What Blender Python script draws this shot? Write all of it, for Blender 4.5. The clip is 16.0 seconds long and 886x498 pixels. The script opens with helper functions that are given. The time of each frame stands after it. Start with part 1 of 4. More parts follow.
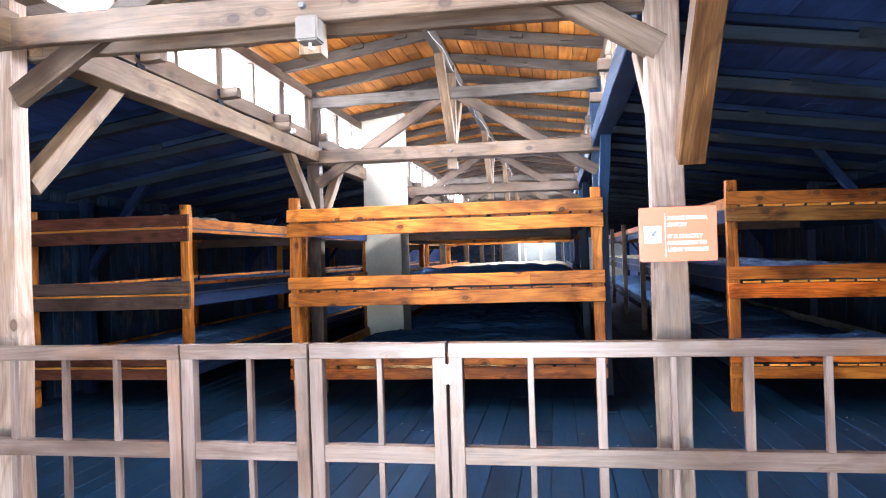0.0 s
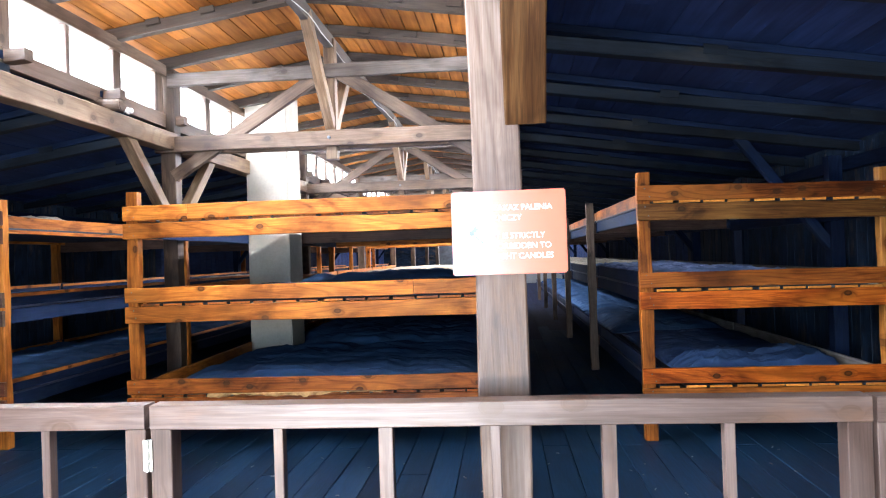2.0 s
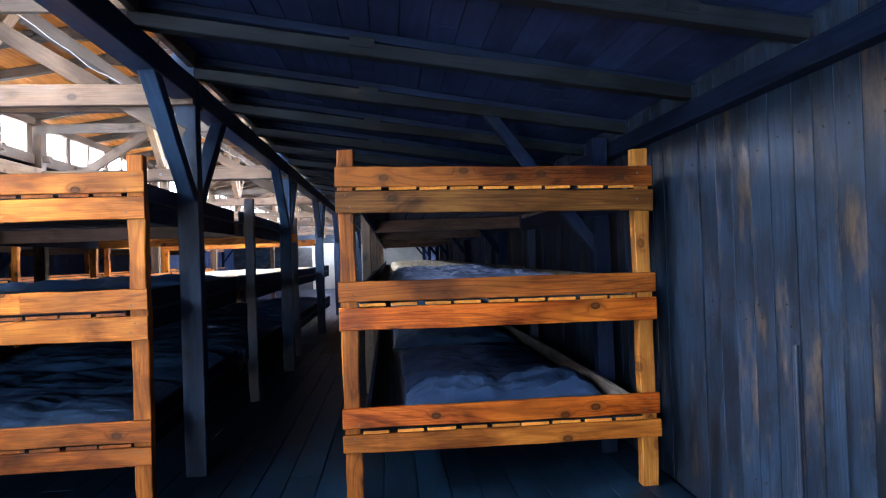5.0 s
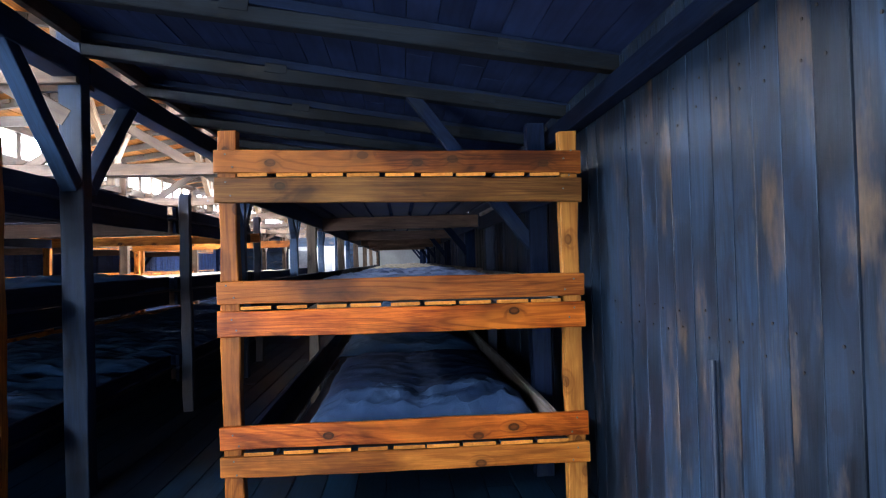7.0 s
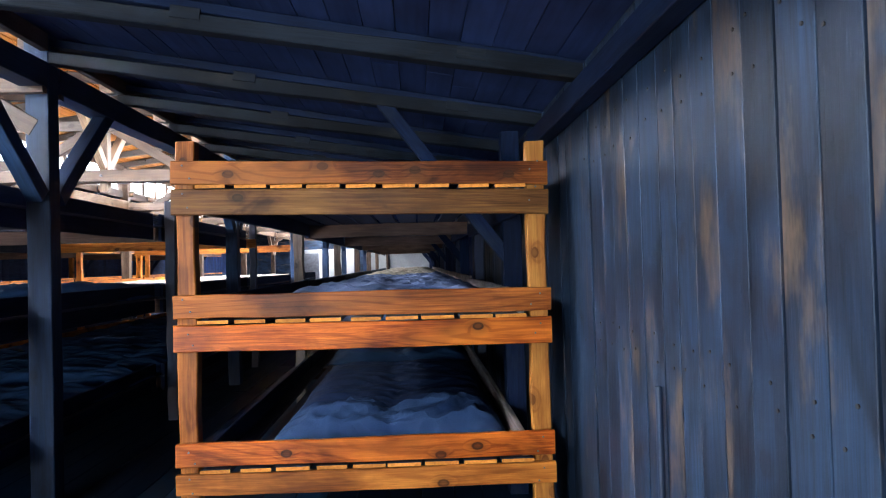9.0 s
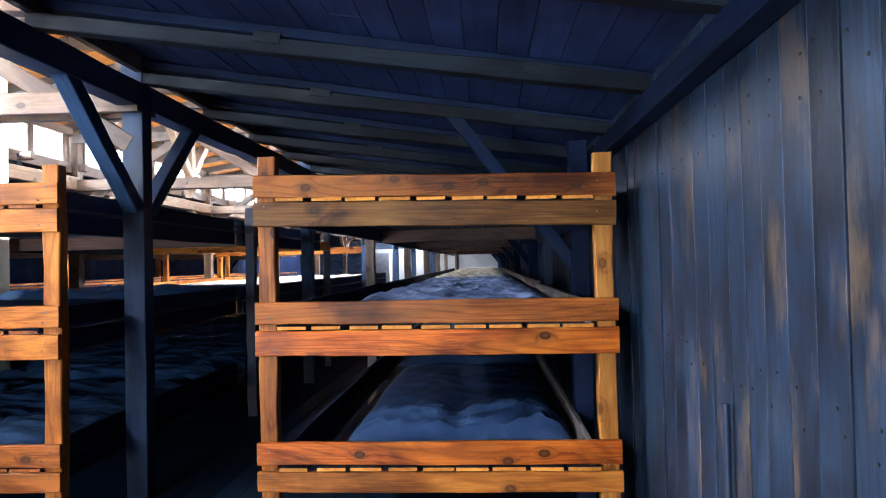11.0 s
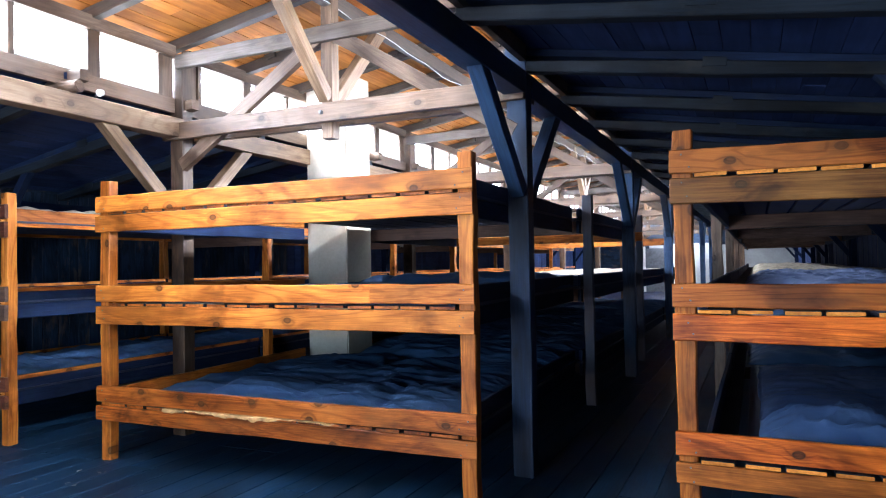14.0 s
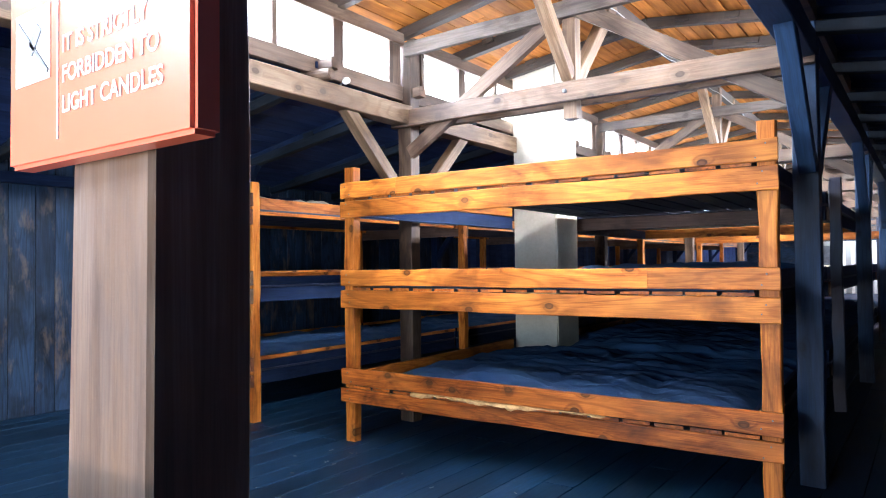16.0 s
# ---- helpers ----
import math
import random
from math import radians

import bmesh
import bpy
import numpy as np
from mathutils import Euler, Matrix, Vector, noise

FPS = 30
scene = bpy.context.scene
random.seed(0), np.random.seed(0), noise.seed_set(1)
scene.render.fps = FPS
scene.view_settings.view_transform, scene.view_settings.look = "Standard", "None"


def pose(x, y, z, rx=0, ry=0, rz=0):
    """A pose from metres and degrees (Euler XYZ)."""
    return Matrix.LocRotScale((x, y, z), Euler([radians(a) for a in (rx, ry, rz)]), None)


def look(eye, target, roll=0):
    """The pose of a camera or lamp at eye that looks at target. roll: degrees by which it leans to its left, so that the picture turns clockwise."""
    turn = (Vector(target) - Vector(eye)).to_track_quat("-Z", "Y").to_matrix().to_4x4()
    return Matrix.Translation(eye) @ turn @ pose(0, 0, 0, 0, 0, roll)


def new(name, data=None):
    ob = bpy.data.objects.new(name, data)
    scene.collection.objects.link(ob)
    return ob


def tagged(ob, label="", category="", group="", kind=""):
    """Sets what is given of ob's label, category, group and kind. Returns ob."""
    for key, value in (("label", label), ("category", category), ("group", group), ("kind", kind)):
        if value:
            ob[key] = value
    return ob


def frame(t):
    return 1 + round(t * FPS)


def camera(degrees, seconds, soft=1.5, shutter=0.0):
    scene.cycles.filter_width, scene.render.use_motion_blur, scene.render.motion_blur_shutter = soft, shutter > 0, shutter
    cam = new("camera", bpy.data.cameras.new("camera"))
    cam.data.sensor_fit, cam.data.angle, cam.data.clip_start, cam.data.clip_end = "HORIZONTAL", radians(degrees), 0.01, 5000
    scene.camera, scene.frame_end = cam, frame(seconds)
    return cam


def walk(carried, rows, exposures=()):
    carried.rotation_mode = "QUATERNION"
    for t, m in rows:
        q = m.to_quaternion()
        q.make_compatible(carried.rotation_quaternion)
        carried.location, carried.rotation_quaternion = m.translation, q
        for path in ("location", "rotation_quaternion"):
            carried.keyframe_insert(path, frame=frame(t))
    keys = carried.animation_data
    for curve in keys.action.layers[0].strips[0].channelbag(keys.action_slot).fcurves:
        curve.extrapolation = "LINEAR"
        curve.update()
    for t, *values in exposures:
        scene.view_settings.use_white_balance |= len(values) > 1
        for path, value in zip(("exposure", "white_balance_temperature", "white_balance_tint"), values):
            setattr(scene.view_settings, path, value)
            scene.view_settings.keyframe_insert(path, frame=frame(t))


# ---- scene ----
cam = camera(66.7, 16.0, 1.1)
METRES, EYE, TILT, LEAN, TURN = 6.4, 1.55, 0.0, 0.0, 9.5
ROWS = [
    (0.0, 0.0, 0.0, 0.0, 0.02, 0.57, 1.75),
    (0.5, 0.0248, 0.0412, 0.0012, -0.2, 0.52, 1.91),
    (1.0, 0.0484, 0.077, 0.0023, -0.53, 0.67, 1.88),
    (1.5, 0.0745, 0.1208, 0.0037, -2.17, 0.49, 1.91),
    (2.0, 0.1051, 0.1584, 0.0002, -4.38, 0.63, 1.93),
    (2.5, 0.1467, 0.1975, 0.0004, -5.16, 0.53, 2.06),
    (3.0, 0.1851, 0.2357, -0.003, -6.14, 0.52, 2.01),
    (3.5, 0.2306, 0.2717, -0.004, -9.38, 0.54, 2.21),
    (4.0, 0.2792, 0.2964, -0.0041, -12.55, 0.44, 2.22),
    (4.5, 0.3205, 0.3161, -0.0033, -13.65, 0.58, 1.98),
    (5.0, 0.3597, 0.3403, -0.0064, -13.98, 0.51, 1.98),
    (7.5, 0.4925, 0.4048, -0.0165, -12.77, 1.03, 1.6),
    (8.0, 0.5061, 0.4079, -0.0156, -12.55, 1.08, 1.59),
    (10.5, 0.527, 0.3927, 0.0033, -7.93, 1.16, 1.37),
    (11.0, 0.5201, 0.3891, 0.0022, -5.87, 1.14, 1.3),
    (11.5, 0.5021, 0.3888, -0.0001, -3.74, 1.13, 1.24),
    (12.0, 0.4795, 0.3856, -0.0033, 0.64, 1.18, 1.21),
    (12.5, 0.4611, 0.3869, -0.006, 6.29, 1.17, 1.18),
    (13.0, 0.4371, 0.3935, -0.0085, 12.72, 1.08, 1.05),
    (13.5, 0.4112, 0.4022, -0.0077, 15.59, 1.18, 0.99),
    (14.0, 0.3833, 0.4005, -0.01, 15.47, 1.34, 1.01),
    (14.5, 0.3533, 0.3926, -0.0124, 15.53, 1.33, 1.01),
    (15.0, 0.3236, 0.3891, -0.0163, 15.78, 1.25, 1.05),
    (15.5, 0.2787, 0.3894, -0.0216, 19.56, 1.21, 0.84),
    (16.0, 0.2399, 0.3836, -0.025, 26.35, 1.48, 0.83),
]
path = [(t, pose(0, 0, EYE, TILT, LEAN, TURN) @ pose(METRES * x, METRES * y, METRES * z, 90 + pitch, roll, yaw)) for t, x, y, z, yaw, pitch, roll in ROWS[:-1]]
path.append((16.0, look((1.112, 2.686, 1.395), (-0.060, 4.306, 1.445), -0.6)))
walk(cam, path, [(0.0, 0.33, 5750, 10), (2.0, 0.20, 5800, 10), (4.0, 0.16, 5850, 10), (5.0, 0.28, 5850, 10), (7.5, 0.57, 5900, 10), (10.5, 0.70, 5850, 10), (12.5, 0.50, 5650, 10), (14.5, 0.37, 5600, 10), (16.0, 0.44, 5700, 10)])

# ---- light ----
XC = -1.11                      # middle of the nave
HALF = 1.60                     # nave posts left and right of it
XE, XW = 3.70, -5.92            # faces of the side walls
Y0, Y1 = -1.6, 37.0             # faces of the end walls
BAY, FIRST = 4.425, 3.068         # trusses
TRUSS_Y = [FIRST + BAY * k for k in range(-1, 8)]

world = bpy.data.worlds.new("sky")
scene.world = world
world.use_nodes = True
wn = world.node_tree.nodes
sky = wn.new("ShaderNodeTexSky")
sky.sky_type = "NISHITA"
sky.sun_disc = False
sky.sun_elevation, sky.sun_rotation = radians(35), radians(200)
world.node_tree.links.new(sky.outputs[0], wn["Background"].inputs[0])
wn["Background"].inputs[1].default_value = 0.12

sun = new("sun", bpy.data.lights.new("sun", "SUN"))
sun.data.energy, sun.data.angle, sun.data.color = 2.5, radians(0.5), (1.0, 0.95, 0.87)
sun.matrix_world = look((0, 0, 0), (0.25, 0.9, -0.65))


def area(name, m, w, h, power, colour):
    ob = new(name, bpy.data.lights.new(name, "AREA"))
    ob.data.shape, ob.data.size, ob.data.size_y = "RECTANGLE", w, h
    ob.data.energy, ob.data.color = power, colour
    ob.matrix_world = m
    return ob


WIN_MID = (Y1 + Y0) / 2
for side, name, power in ((-1, "clerestory_daylight_west", 5900), (1, "clerestory_daylight_east", 4800)):
    x = XC + side * (HALF + 0.29)
    area(name, look((x, WIN_MID, 3.325), (x - side * 0.5, WIN_MID, 3.325 - 0.87)), Y1 - Y0 - 0.1, 0.45, power, (0.95, 0.945, 0.97))
GX = -0.75                      # middle of the gateway
area("gate_daylight", look((GX, Y0 - 0.12, 1.40), (GX - 2.2, 6, 1.9)), 2.4, 1.9, 430, (0.64, 0.83, 1.0))
# added warm fill low in the gateway, standing in for unseen sunlit gravel
area("gate_ground_bounce", look((GX, Y0 - 0.12, 0.25), (GX, Y0 + 1.0, 1.15)), 2.4, 0.45, 300, (1.0, 0.80, 0.58))


def sky_backdrop(x0, x1, y0, y1, z0, z1, name="sky_backdrop"):
    """Overcast brightness beyond an opening."""
    m = bpy.data.materials.new("white_sky")
    m.use_nodes = True
    m.node_tree.nodes.clear()
    e, o = m.node_tree.nodes.new("ShaderNodeEmission"), m.node_tree.nodes.new("ShaderNodeOutputMaterial")
    e.inputs[0].default_value, e.inputs[1].default_value = (1.0, 0.98, 0.97, 1), 2.2
    m.node_tree.links.new(e.outputs[0], o.inputs[0])
    me = bpy.data.meshes.new(name)
    me.from_pydata([(x0, y0, z0), (x1, y1, z0), (x1, y1, z1), (x0, y0, z1)], [], [(0, 1, 2, 3)])
    me.materials.append(m)
    return tagged(new(name, me), "plain white overcast sky beyond the openings", "sky", kind="structure")


for side in (-1, 1):
    x = XC + side * (HALF + 0.56)
    sky_backdrop(x, x, Y0 - 1, Y1 + 1, 3.06, 3.7)
sky_backdrop(GX - 2.2, GX + 2.2, Y0 - 0.9, Y0 - 0.9, -0.24, 3.2)

# ---- materials ----


def node_mat(name):
    m = bpy.data.materials.new(name)
    m.use_nodes = True
    nt = m.node_tree
    return m, nt, nt.nodes["Principled BSDF"]


def ramp(nt, source, stops):
    r = nt.nodes.new("ShaderNodeValToRGB")
    while len(r.color_ramp.elements) < len(stops):
        r.color_ramp.elements.new(0.5)
    for e, (at, c) in zip(r.color_ramp.elements, stops):
        e.position, e.color = at, (*c, 1)
    nt.links.new(source, r.inputs[0])
    return r.outputs[0]


def mix(nt, kind, fac, a, b):
    n = nt.nodes.new("ShaderNodeMix")
    n.data_type, n.blend_type = "RGBA", kind
    for socket, v in ((n.inputs[0], fac), (n.inputs[6], a), (n.inputs[7], b)):
        if isinstance(v, (int, float)):
            socket.default_value = v
        elif isinstance(v, tuple):
            socket.default_value = (*v, 1)
        else:
            nt.links.new(v, socket)
    return n.outputs[2]


def wood(name, dark, light, knot, rough=0.6, knots=0.5, wear=None, stain=0.35, bump=0.25, spread=0.25, spec=0.5, streak=0.0, rings=0.25):
    """Sawn timber with its grain along the local x axis, knots, stains and a tone of its own for each piece."""
    m, nt, b = node_mat(name)
    N, L = nt.nodes, nt.links
    tc, info = N.new("ShaderNodeTexCoord"), N.new("ShaderNodeObjectInfo")
    off = N.new("ShaderNodeVectorMath")
    off.operation = "MULTIPLY_ADD"
    comb = N.new("ShaderNodeCombineXYZ")
    for i in range(3):
        L.new(info.outputs["Random"], comb.inputs[i])
    L.new(comb.outputs[0], off.inputs[0])
    off.inputs[1].default_value = (37.0, 11.0, 23.0)
    L.new(tc.outputs["Object"], off.inputs[2])

    def noise_at(scale, detail, stretch, rough_=0.55, dist=0.0):
        mp = N.new("ShaderNodeMapping")
        mp.inputs["Scale"].default_value = stretch
        L.new(off.outputs[0], mp.inputs[0])
        n = N.new("ShaderNodeTexNoise")
        n.inputs["Scale"].default_value, n.inputs["Detail"].default_value = scale, detail
        n.inputs["Roughness"].default_value, n.inputs["Distortion"].default_value = rough_, dist
        L.new(mp.outputs[0], n.inputs["Vector"])
        return n.outputs["Fac"], mp

    grain, _ = noise_at(9, 6, (0.35, 6, 6), 0.6, 0.6)
    broad, _ = noise_at(2.2, 3, (0.5, 1.4, 1.4))
    fine, _ = noise_at(60, 3, (0.12, 3, 3))
    base = ramp(nt, grain, [(0.25, dark), (0.75, light)])
    base = mix(nt, "MULTIPLY", stain, base, ramp(nt, broad, [(0.36, (0.26, 0.19, 0.15)), (0.58, (1, 1, 1))]))
    base = mix(nt, "MULTIPLY", 0.34, base, ramp(nt, fine, [(0.35, (0.5, 0.44, 0.4)), (0.58, (1, 1, 1))]))
    if streak:
        st, _ = noise_at(4, 5, (0.22, 9, 9), 0.65, 1.2)
        base = mix(nt, "MULTIPLY", streak, base, ramp(nt, st, [(0.42, (1, 1, 1)), (0.5, (0.62, 0.5, 0.42)), (0.56, (1, 0.95, 0.9)), (0.66, (0.42, 0.3, 0.22))]))
        smoke, _ = noise_at(2.0, 4, (0.8, 1.5, 1.5), 0.6, 0.5)
        base = mix(nt, "MULTIPLY", streak * 0.85, base, ramp(nt, smoke, [(0.37, (0.25, 0.17, 0.14)), (0.48, (1, 1, 1))]))
        fresh, _ = noise_at(1.5, 3, (0.7, 1.2, 1.2), 0.55, 0.3)
        pale = tuple(min(1.0, v * k) for v, k in zip(light, (1.04, 1.10, 1.20)))
        base = mix(nt, "MIX", ramp(nt, fresh, [(0.52, (0, 0, 0)), (0.66, (streak * 0.5,) * 3)]), base, pale)
    swirl, _ = noise_at(1.5, 1.5, (0.28, 2.4, 2.4), 0.5, 0.3)
    knot_pull = None
    if knots:
        mp = N.new("ShaderNodeMapping")
        mp.inputs["Scale"].default_value = (2.8, 4.2, 4.2)
        L.new(off.outputs[0], mp.inputs[0])
        v = N.new("ShaderNodeTexVoronoi")
        v.voronoi_dimensions = "2D"
        v.inputs["Scale"].default_value = 1.0
        L.new(mp.outputs[0], v.inputs["Vector"])
        k = ramp(nt, v.outputs["Distance"], [(0.035, (0.85, 0.85, 0.85)), (0.075, (1, 1, 1)), (0.095, (0.45, 0.45, 0.45)), (0.22, (0, 0, 0))])
        pick = N.new("ShaderNodeMath")
        pick.operation = "LESS_THAN"
        pick.inputs[1].default_value = 0.55
        L.new(v.outputs["Color"], pick.inputs[0])
        f0 = N.new("ShaderNodeMath")
        f0.operation = "MULTIPLY"
        L.new(k, f0.inputs[0])
        L.new(pick.outputs[0], f0.inputs[1])
        f = N.new("ShaderNodeMath")
        f.operation = "MULTIPLY"
        f.inputs[1].default_value = knots
        L.new(f0.outputs[0], f.inputs[0])
        base = mix(nt, "MIX", f.outputs[0], base, knot)
        knot_pull = f0.outputs[0]
    # growth rings: contours of a slow swirl, drawn round the knots
    turns = N.new("ShaderNodeMath")
    turns.operation = "MULTIPLY_ADD"
    L.new(swirl, turns.inputs[0])
    turns.inputs[1].default_value = 95
    if knot_pull:
        pull = N.new("ShaderNodeMath")
        pull.operation = "MULTIPLY"
        pull.inputs[1].default_value = 9
        L.new(knot_pull, pull.inputs[0])
        L.new(pull.outputs[0], turns.inputs[2])
    wave = N.new("ShaderNodeMath")
    wave.operation = "SINE"
    L.new(turns.outputs[0], wave.inputs[0])
    ring = ramp(nt, wave.outputs[0], [(0.0, (1, 1, 1)), (0.55, (0.95, 0.9, 0.86)), (0.95, (0.50, 0.38, 0.30))])
    base = mix(nt, "MULTIPLY", rings, base, ring)
    if wear:
        w, _ = noise_at(3.5, 5, (0.5, 1.5, 1.5), 0.7)
        base = mix(nt, "MIX", ramp(nt, w, [(0.55, (0, 0, 0)), (0.75, (0.7, 0.7, 0.7))]), base, wear)
    tone = N.new("ShaderNodeMapRange")
    tone.inputs[3].default_value, tone.inputs[4].default_value = 1 - spread, 1 + spread * 0.6
    L.new(info.outputs["Random"], tone.inputs[0])
    hsv = N.new("ShaderNodeHueSaturation")
    L.new(base, hsv.inputs["Color"])
    L.new(tone.outputs[0], hsv.inputs["Value"])
    L.new(hsv.outputs[0], b.inputs["Base Color"])
    rr = N.new("ShaderNodeMapRange")
    rr.inputs[3].default_value, rr.inputs[4].default_value = rough - 0.12, rough + 0.15
    L.new(broad, rr.inputs[0])
    L.new(rr.outputs[0], b.inputs["Roughness"])
    b.inputs["Specular IOR Level"].default_value = spec
    bp = N.new("ShaderNodeBump")
    bp.inputs["Strength"].default_value, bp.inputs["Distance"].default_value = bump, 0.004
    L.new(grain, bp.inputs["Height"])
    L.new(bp.outputs[0], b.inputs["Normal"])
    return m


def plain(name, colour, rough, metal=0.0, vary=0.3, scale=6.0, bump=0.1, dist=0.005, spec=0.5):
    m, nt, b = node_mat(name)
    N, L = nt.nodes, nt.links
    tc = N.new("ShaderNodeTexCoord")
    a, c = N.new("ShaderNodeTexNoise"), N.new("ShaderNodeTexNoise")
    a.inputs["Scale"].default_value, a.inputs["Detail"].default_value = scale, 5
    c.inputs["Scale"].default_value, c.inputs["Detail"].default_value = scale * 12, 4
    for n in (a, c):
        L.new(tc.outputs["Object"], n.inputs["Vector"])
    low = tuple(v * (1 - vary) for v in colour)
    base = ramp(nt, a.outputs["Fac"], [(0.35, low), (0.65, colour)])
    base = mix(nt, "MULTIPLY", vary, base, ramp(nt, c.outputs["Fac"], [(0.35, (0.6, 0.6, 0.6)), (0.6, (1, 1, 1))]))
    L.new(base, b.inputs["Base Color"])
    b.inputs["Roughness"].default_value, b.inputs["Metallic"].default_value = rough, metal
    b.inputs["Specular IOR Level"].default_value = spec
    bp = N.new("ShaderNodeBump")
    bp.inputs["Strength"].default_value, bp.inputs["Distance"].default_value = bump, dist
    L.new(c.outputs["Fac"], bp.inputs["Height"])
    L.new(bp.outputs[0], b.inputs["Normal"])
    return m


W_BUNK = wood("pine_bunk_wood", (0.44, 0.130, 0.016), (0.80, 0.295, 0.042), (0.05, 0.013, 0.004), 0.46, 0.95, (0.24, 0.076, 0.014), 0.65, 0.35, 0.3, 0.18, 0.7, 0.55)
W_RED = wood("reddish_bunk_wood", (0.42, 0.066, 0.006), (0.93, 0.255, 0.022), (0.030, 0.008, 0.003), 0.42, 0.97, (0.20, 0.04, 0.008), 0.85, 0.35, 0.2, 0.2, 1.0, 0.65)
W_BROWN = wood("brown_bunk_wood", (0.22, 0.060, 0.008), (0.50, 0.155, 0.020), (0.04, 0.015, 0.006), 0.48, 0.9, (0.15, 0.05, 0.012), 0.75, 0.35, 0.2, 0.2, 1.0, 0.6)
W_OLIVE = wood("olive_bunk_wood", (0.15, 0.058, 0.012), (0.34, 0.150, 0.030), (0.03, 0.014, 0.006), 0.5, 0.9, (0.10, 0.05, 0.02), 0.75, 0.35, 0.2, 0.2, 1.0, 0.5)
W_GOLD = wood("golden_bunk_wood", (0.50, 0.185, 0.030), (0.86, 0.39, 0.080), (0.12, 0.035, 0.008), 0.5, 0.9, (0.40, 0.15, 0.03), 0.5, 0.3, 0.15, 0.18, 0.4, 0.4)
W_SAWN = wood("sawn_slat_wood", (0.58, 0.200, 0.028), (0.88, 0.36, 0.065), (0.2, 0.06, 0.01), 0.6, 0.0, None, 0.3, 0.2, 0.3, 0.15)
W_MAROON = wood("maroon_bunk_wood", (0.085, 0.030, 0.022), (0.20, 0.072, 0.040), (0.03, 0.012, 0.008), 0.5, 0.8, None, 0.6, 0.3, 0.3, 0.2, 0.6, 0.4)
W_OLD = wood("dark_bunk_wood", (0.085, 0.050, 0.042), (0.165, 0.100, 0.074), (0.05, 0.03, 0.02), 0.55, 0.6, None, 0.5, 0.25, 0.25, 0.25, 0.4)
W_PALE = wood("pale_rail_wood", (0.30, 0.26, 0.24), (0.46, 0.41, 0.37), (0.10, 0.07, 0.05), 0.6, 0.6, (0.20, 0.17, 0.15), 0.6, 0.3, 0.25, 0.2, 0.5, 0.4)
W_BEAM = wood("grey_beam_wood", (0.092, 0.062, 0.042), (0.180, 0.128, 0.090), (0.03, 0.018, 0.012), 0.5, 0.95, (0.15, 0.085, 0.042), 0.75, 0.3, 0.3, 0.3, 0.6, 0.4)
W_CREAM = wood("cream_beam_wood", (0.160, 0.106, 0.062), (0.295, 0.208, 0.130), (0.05, 0.028, 0.016), 0.5, 0.95, (0.20, 0.115, 0.055), 0.7, 0.3, 0.25, 0.3, 0.6, 0.4)
W_GREY = wood("slate_beam_wood", (0.070, 0.060, 0.052), (0.140, 0.120, 0.105), (0.03, 0.02, 0.015), 0.5, 0.9, (0.11, 0.075, 0.045), 0.7, 0.3, 0.25, 0.3, 0.6, 0.4)
# near posts: the gate's light is put into a paler wood
W_POST_LIT = wood("pale_post_wood", (0.25, 0.180, 0.138), (0.43, 0.325, 0.262), (0.06, 0.035, 0.02), 0.5, 0.95, (0.22, 0.115, 0.05), 0.6, 0.3, 0.2, 0.35, 0.5, 0.4)
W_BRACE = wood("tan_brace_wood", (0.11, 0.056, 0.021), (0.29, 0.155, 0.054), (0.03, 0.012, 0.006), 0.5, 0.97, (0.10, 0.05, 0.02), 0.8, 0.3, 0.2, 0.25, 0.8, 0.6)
# east posts: the shade on their faces is put into a darker wood
W_POST_SHADED = wood("dark_post_wood", (0.016, 0.038, 0.092), (0.034, 0.070, 0.145), (0.012, 0.016, 0.03), 0.5, 0.6, None, 0.55, 0.2, 0.25, 0.2)
W_RAFTER = wood("rafter_wood", (0.032, 0.024, 0.019), (0.085, 0.058, 0.040), (0.03, 0.02, 0.012), 0.6, 0.5, None, 0.5)
# aisle timbers: the navy of the shade is put into their colour
W_SHADED = wood("side_roof_wood", (0.008, 0.016, 0.046), (0.016, 0.029, 0.072), (0.006, 0.010, 0.03), 0.55, 0.4, (0.028, 0.038, 0.056), 0.5, 0.25, 0.25, 0.05)
# slats and far posts with the dark under the berths coloured in
W_UNLIT = wood("dim_slat_wood", (0.012, 0.016, 0.042), (0.028, 0.034, 0.072), (0.01, 0.01, 0.016), 0.6, 0.4, None, 0.4)
# lower rafters carry the same blue shade in their colour
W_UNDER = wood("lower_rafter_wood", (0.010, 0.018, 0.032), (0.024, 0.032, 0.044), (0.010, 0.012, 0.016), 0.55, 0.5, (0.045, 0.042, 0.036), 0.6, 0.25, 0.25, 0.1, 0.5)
# wall and floor planks: the shade's navy tint is in the base colour
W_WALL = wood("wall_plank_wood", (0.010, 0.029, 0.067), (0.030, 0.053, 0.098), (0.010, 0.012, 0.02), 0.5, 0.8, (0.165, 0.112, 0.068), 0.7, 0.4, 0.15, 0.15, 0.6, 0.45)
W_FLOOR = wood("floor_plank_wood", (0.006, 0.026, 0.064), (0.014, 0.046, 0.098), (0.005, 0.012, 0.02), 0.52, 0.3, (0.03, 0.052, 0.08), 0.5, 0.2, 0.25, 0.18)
W_FENCE = wood("fence_wood", (0.145, 0.100, 0.085), (0.245, 0.182, 0.154), (0.10, 0.06, 0.04), 0.36, 0.8, (0.20, 0.105, 0.06), 0.6, 0.15, 0.12, 0.45, 0.4, 0.3)


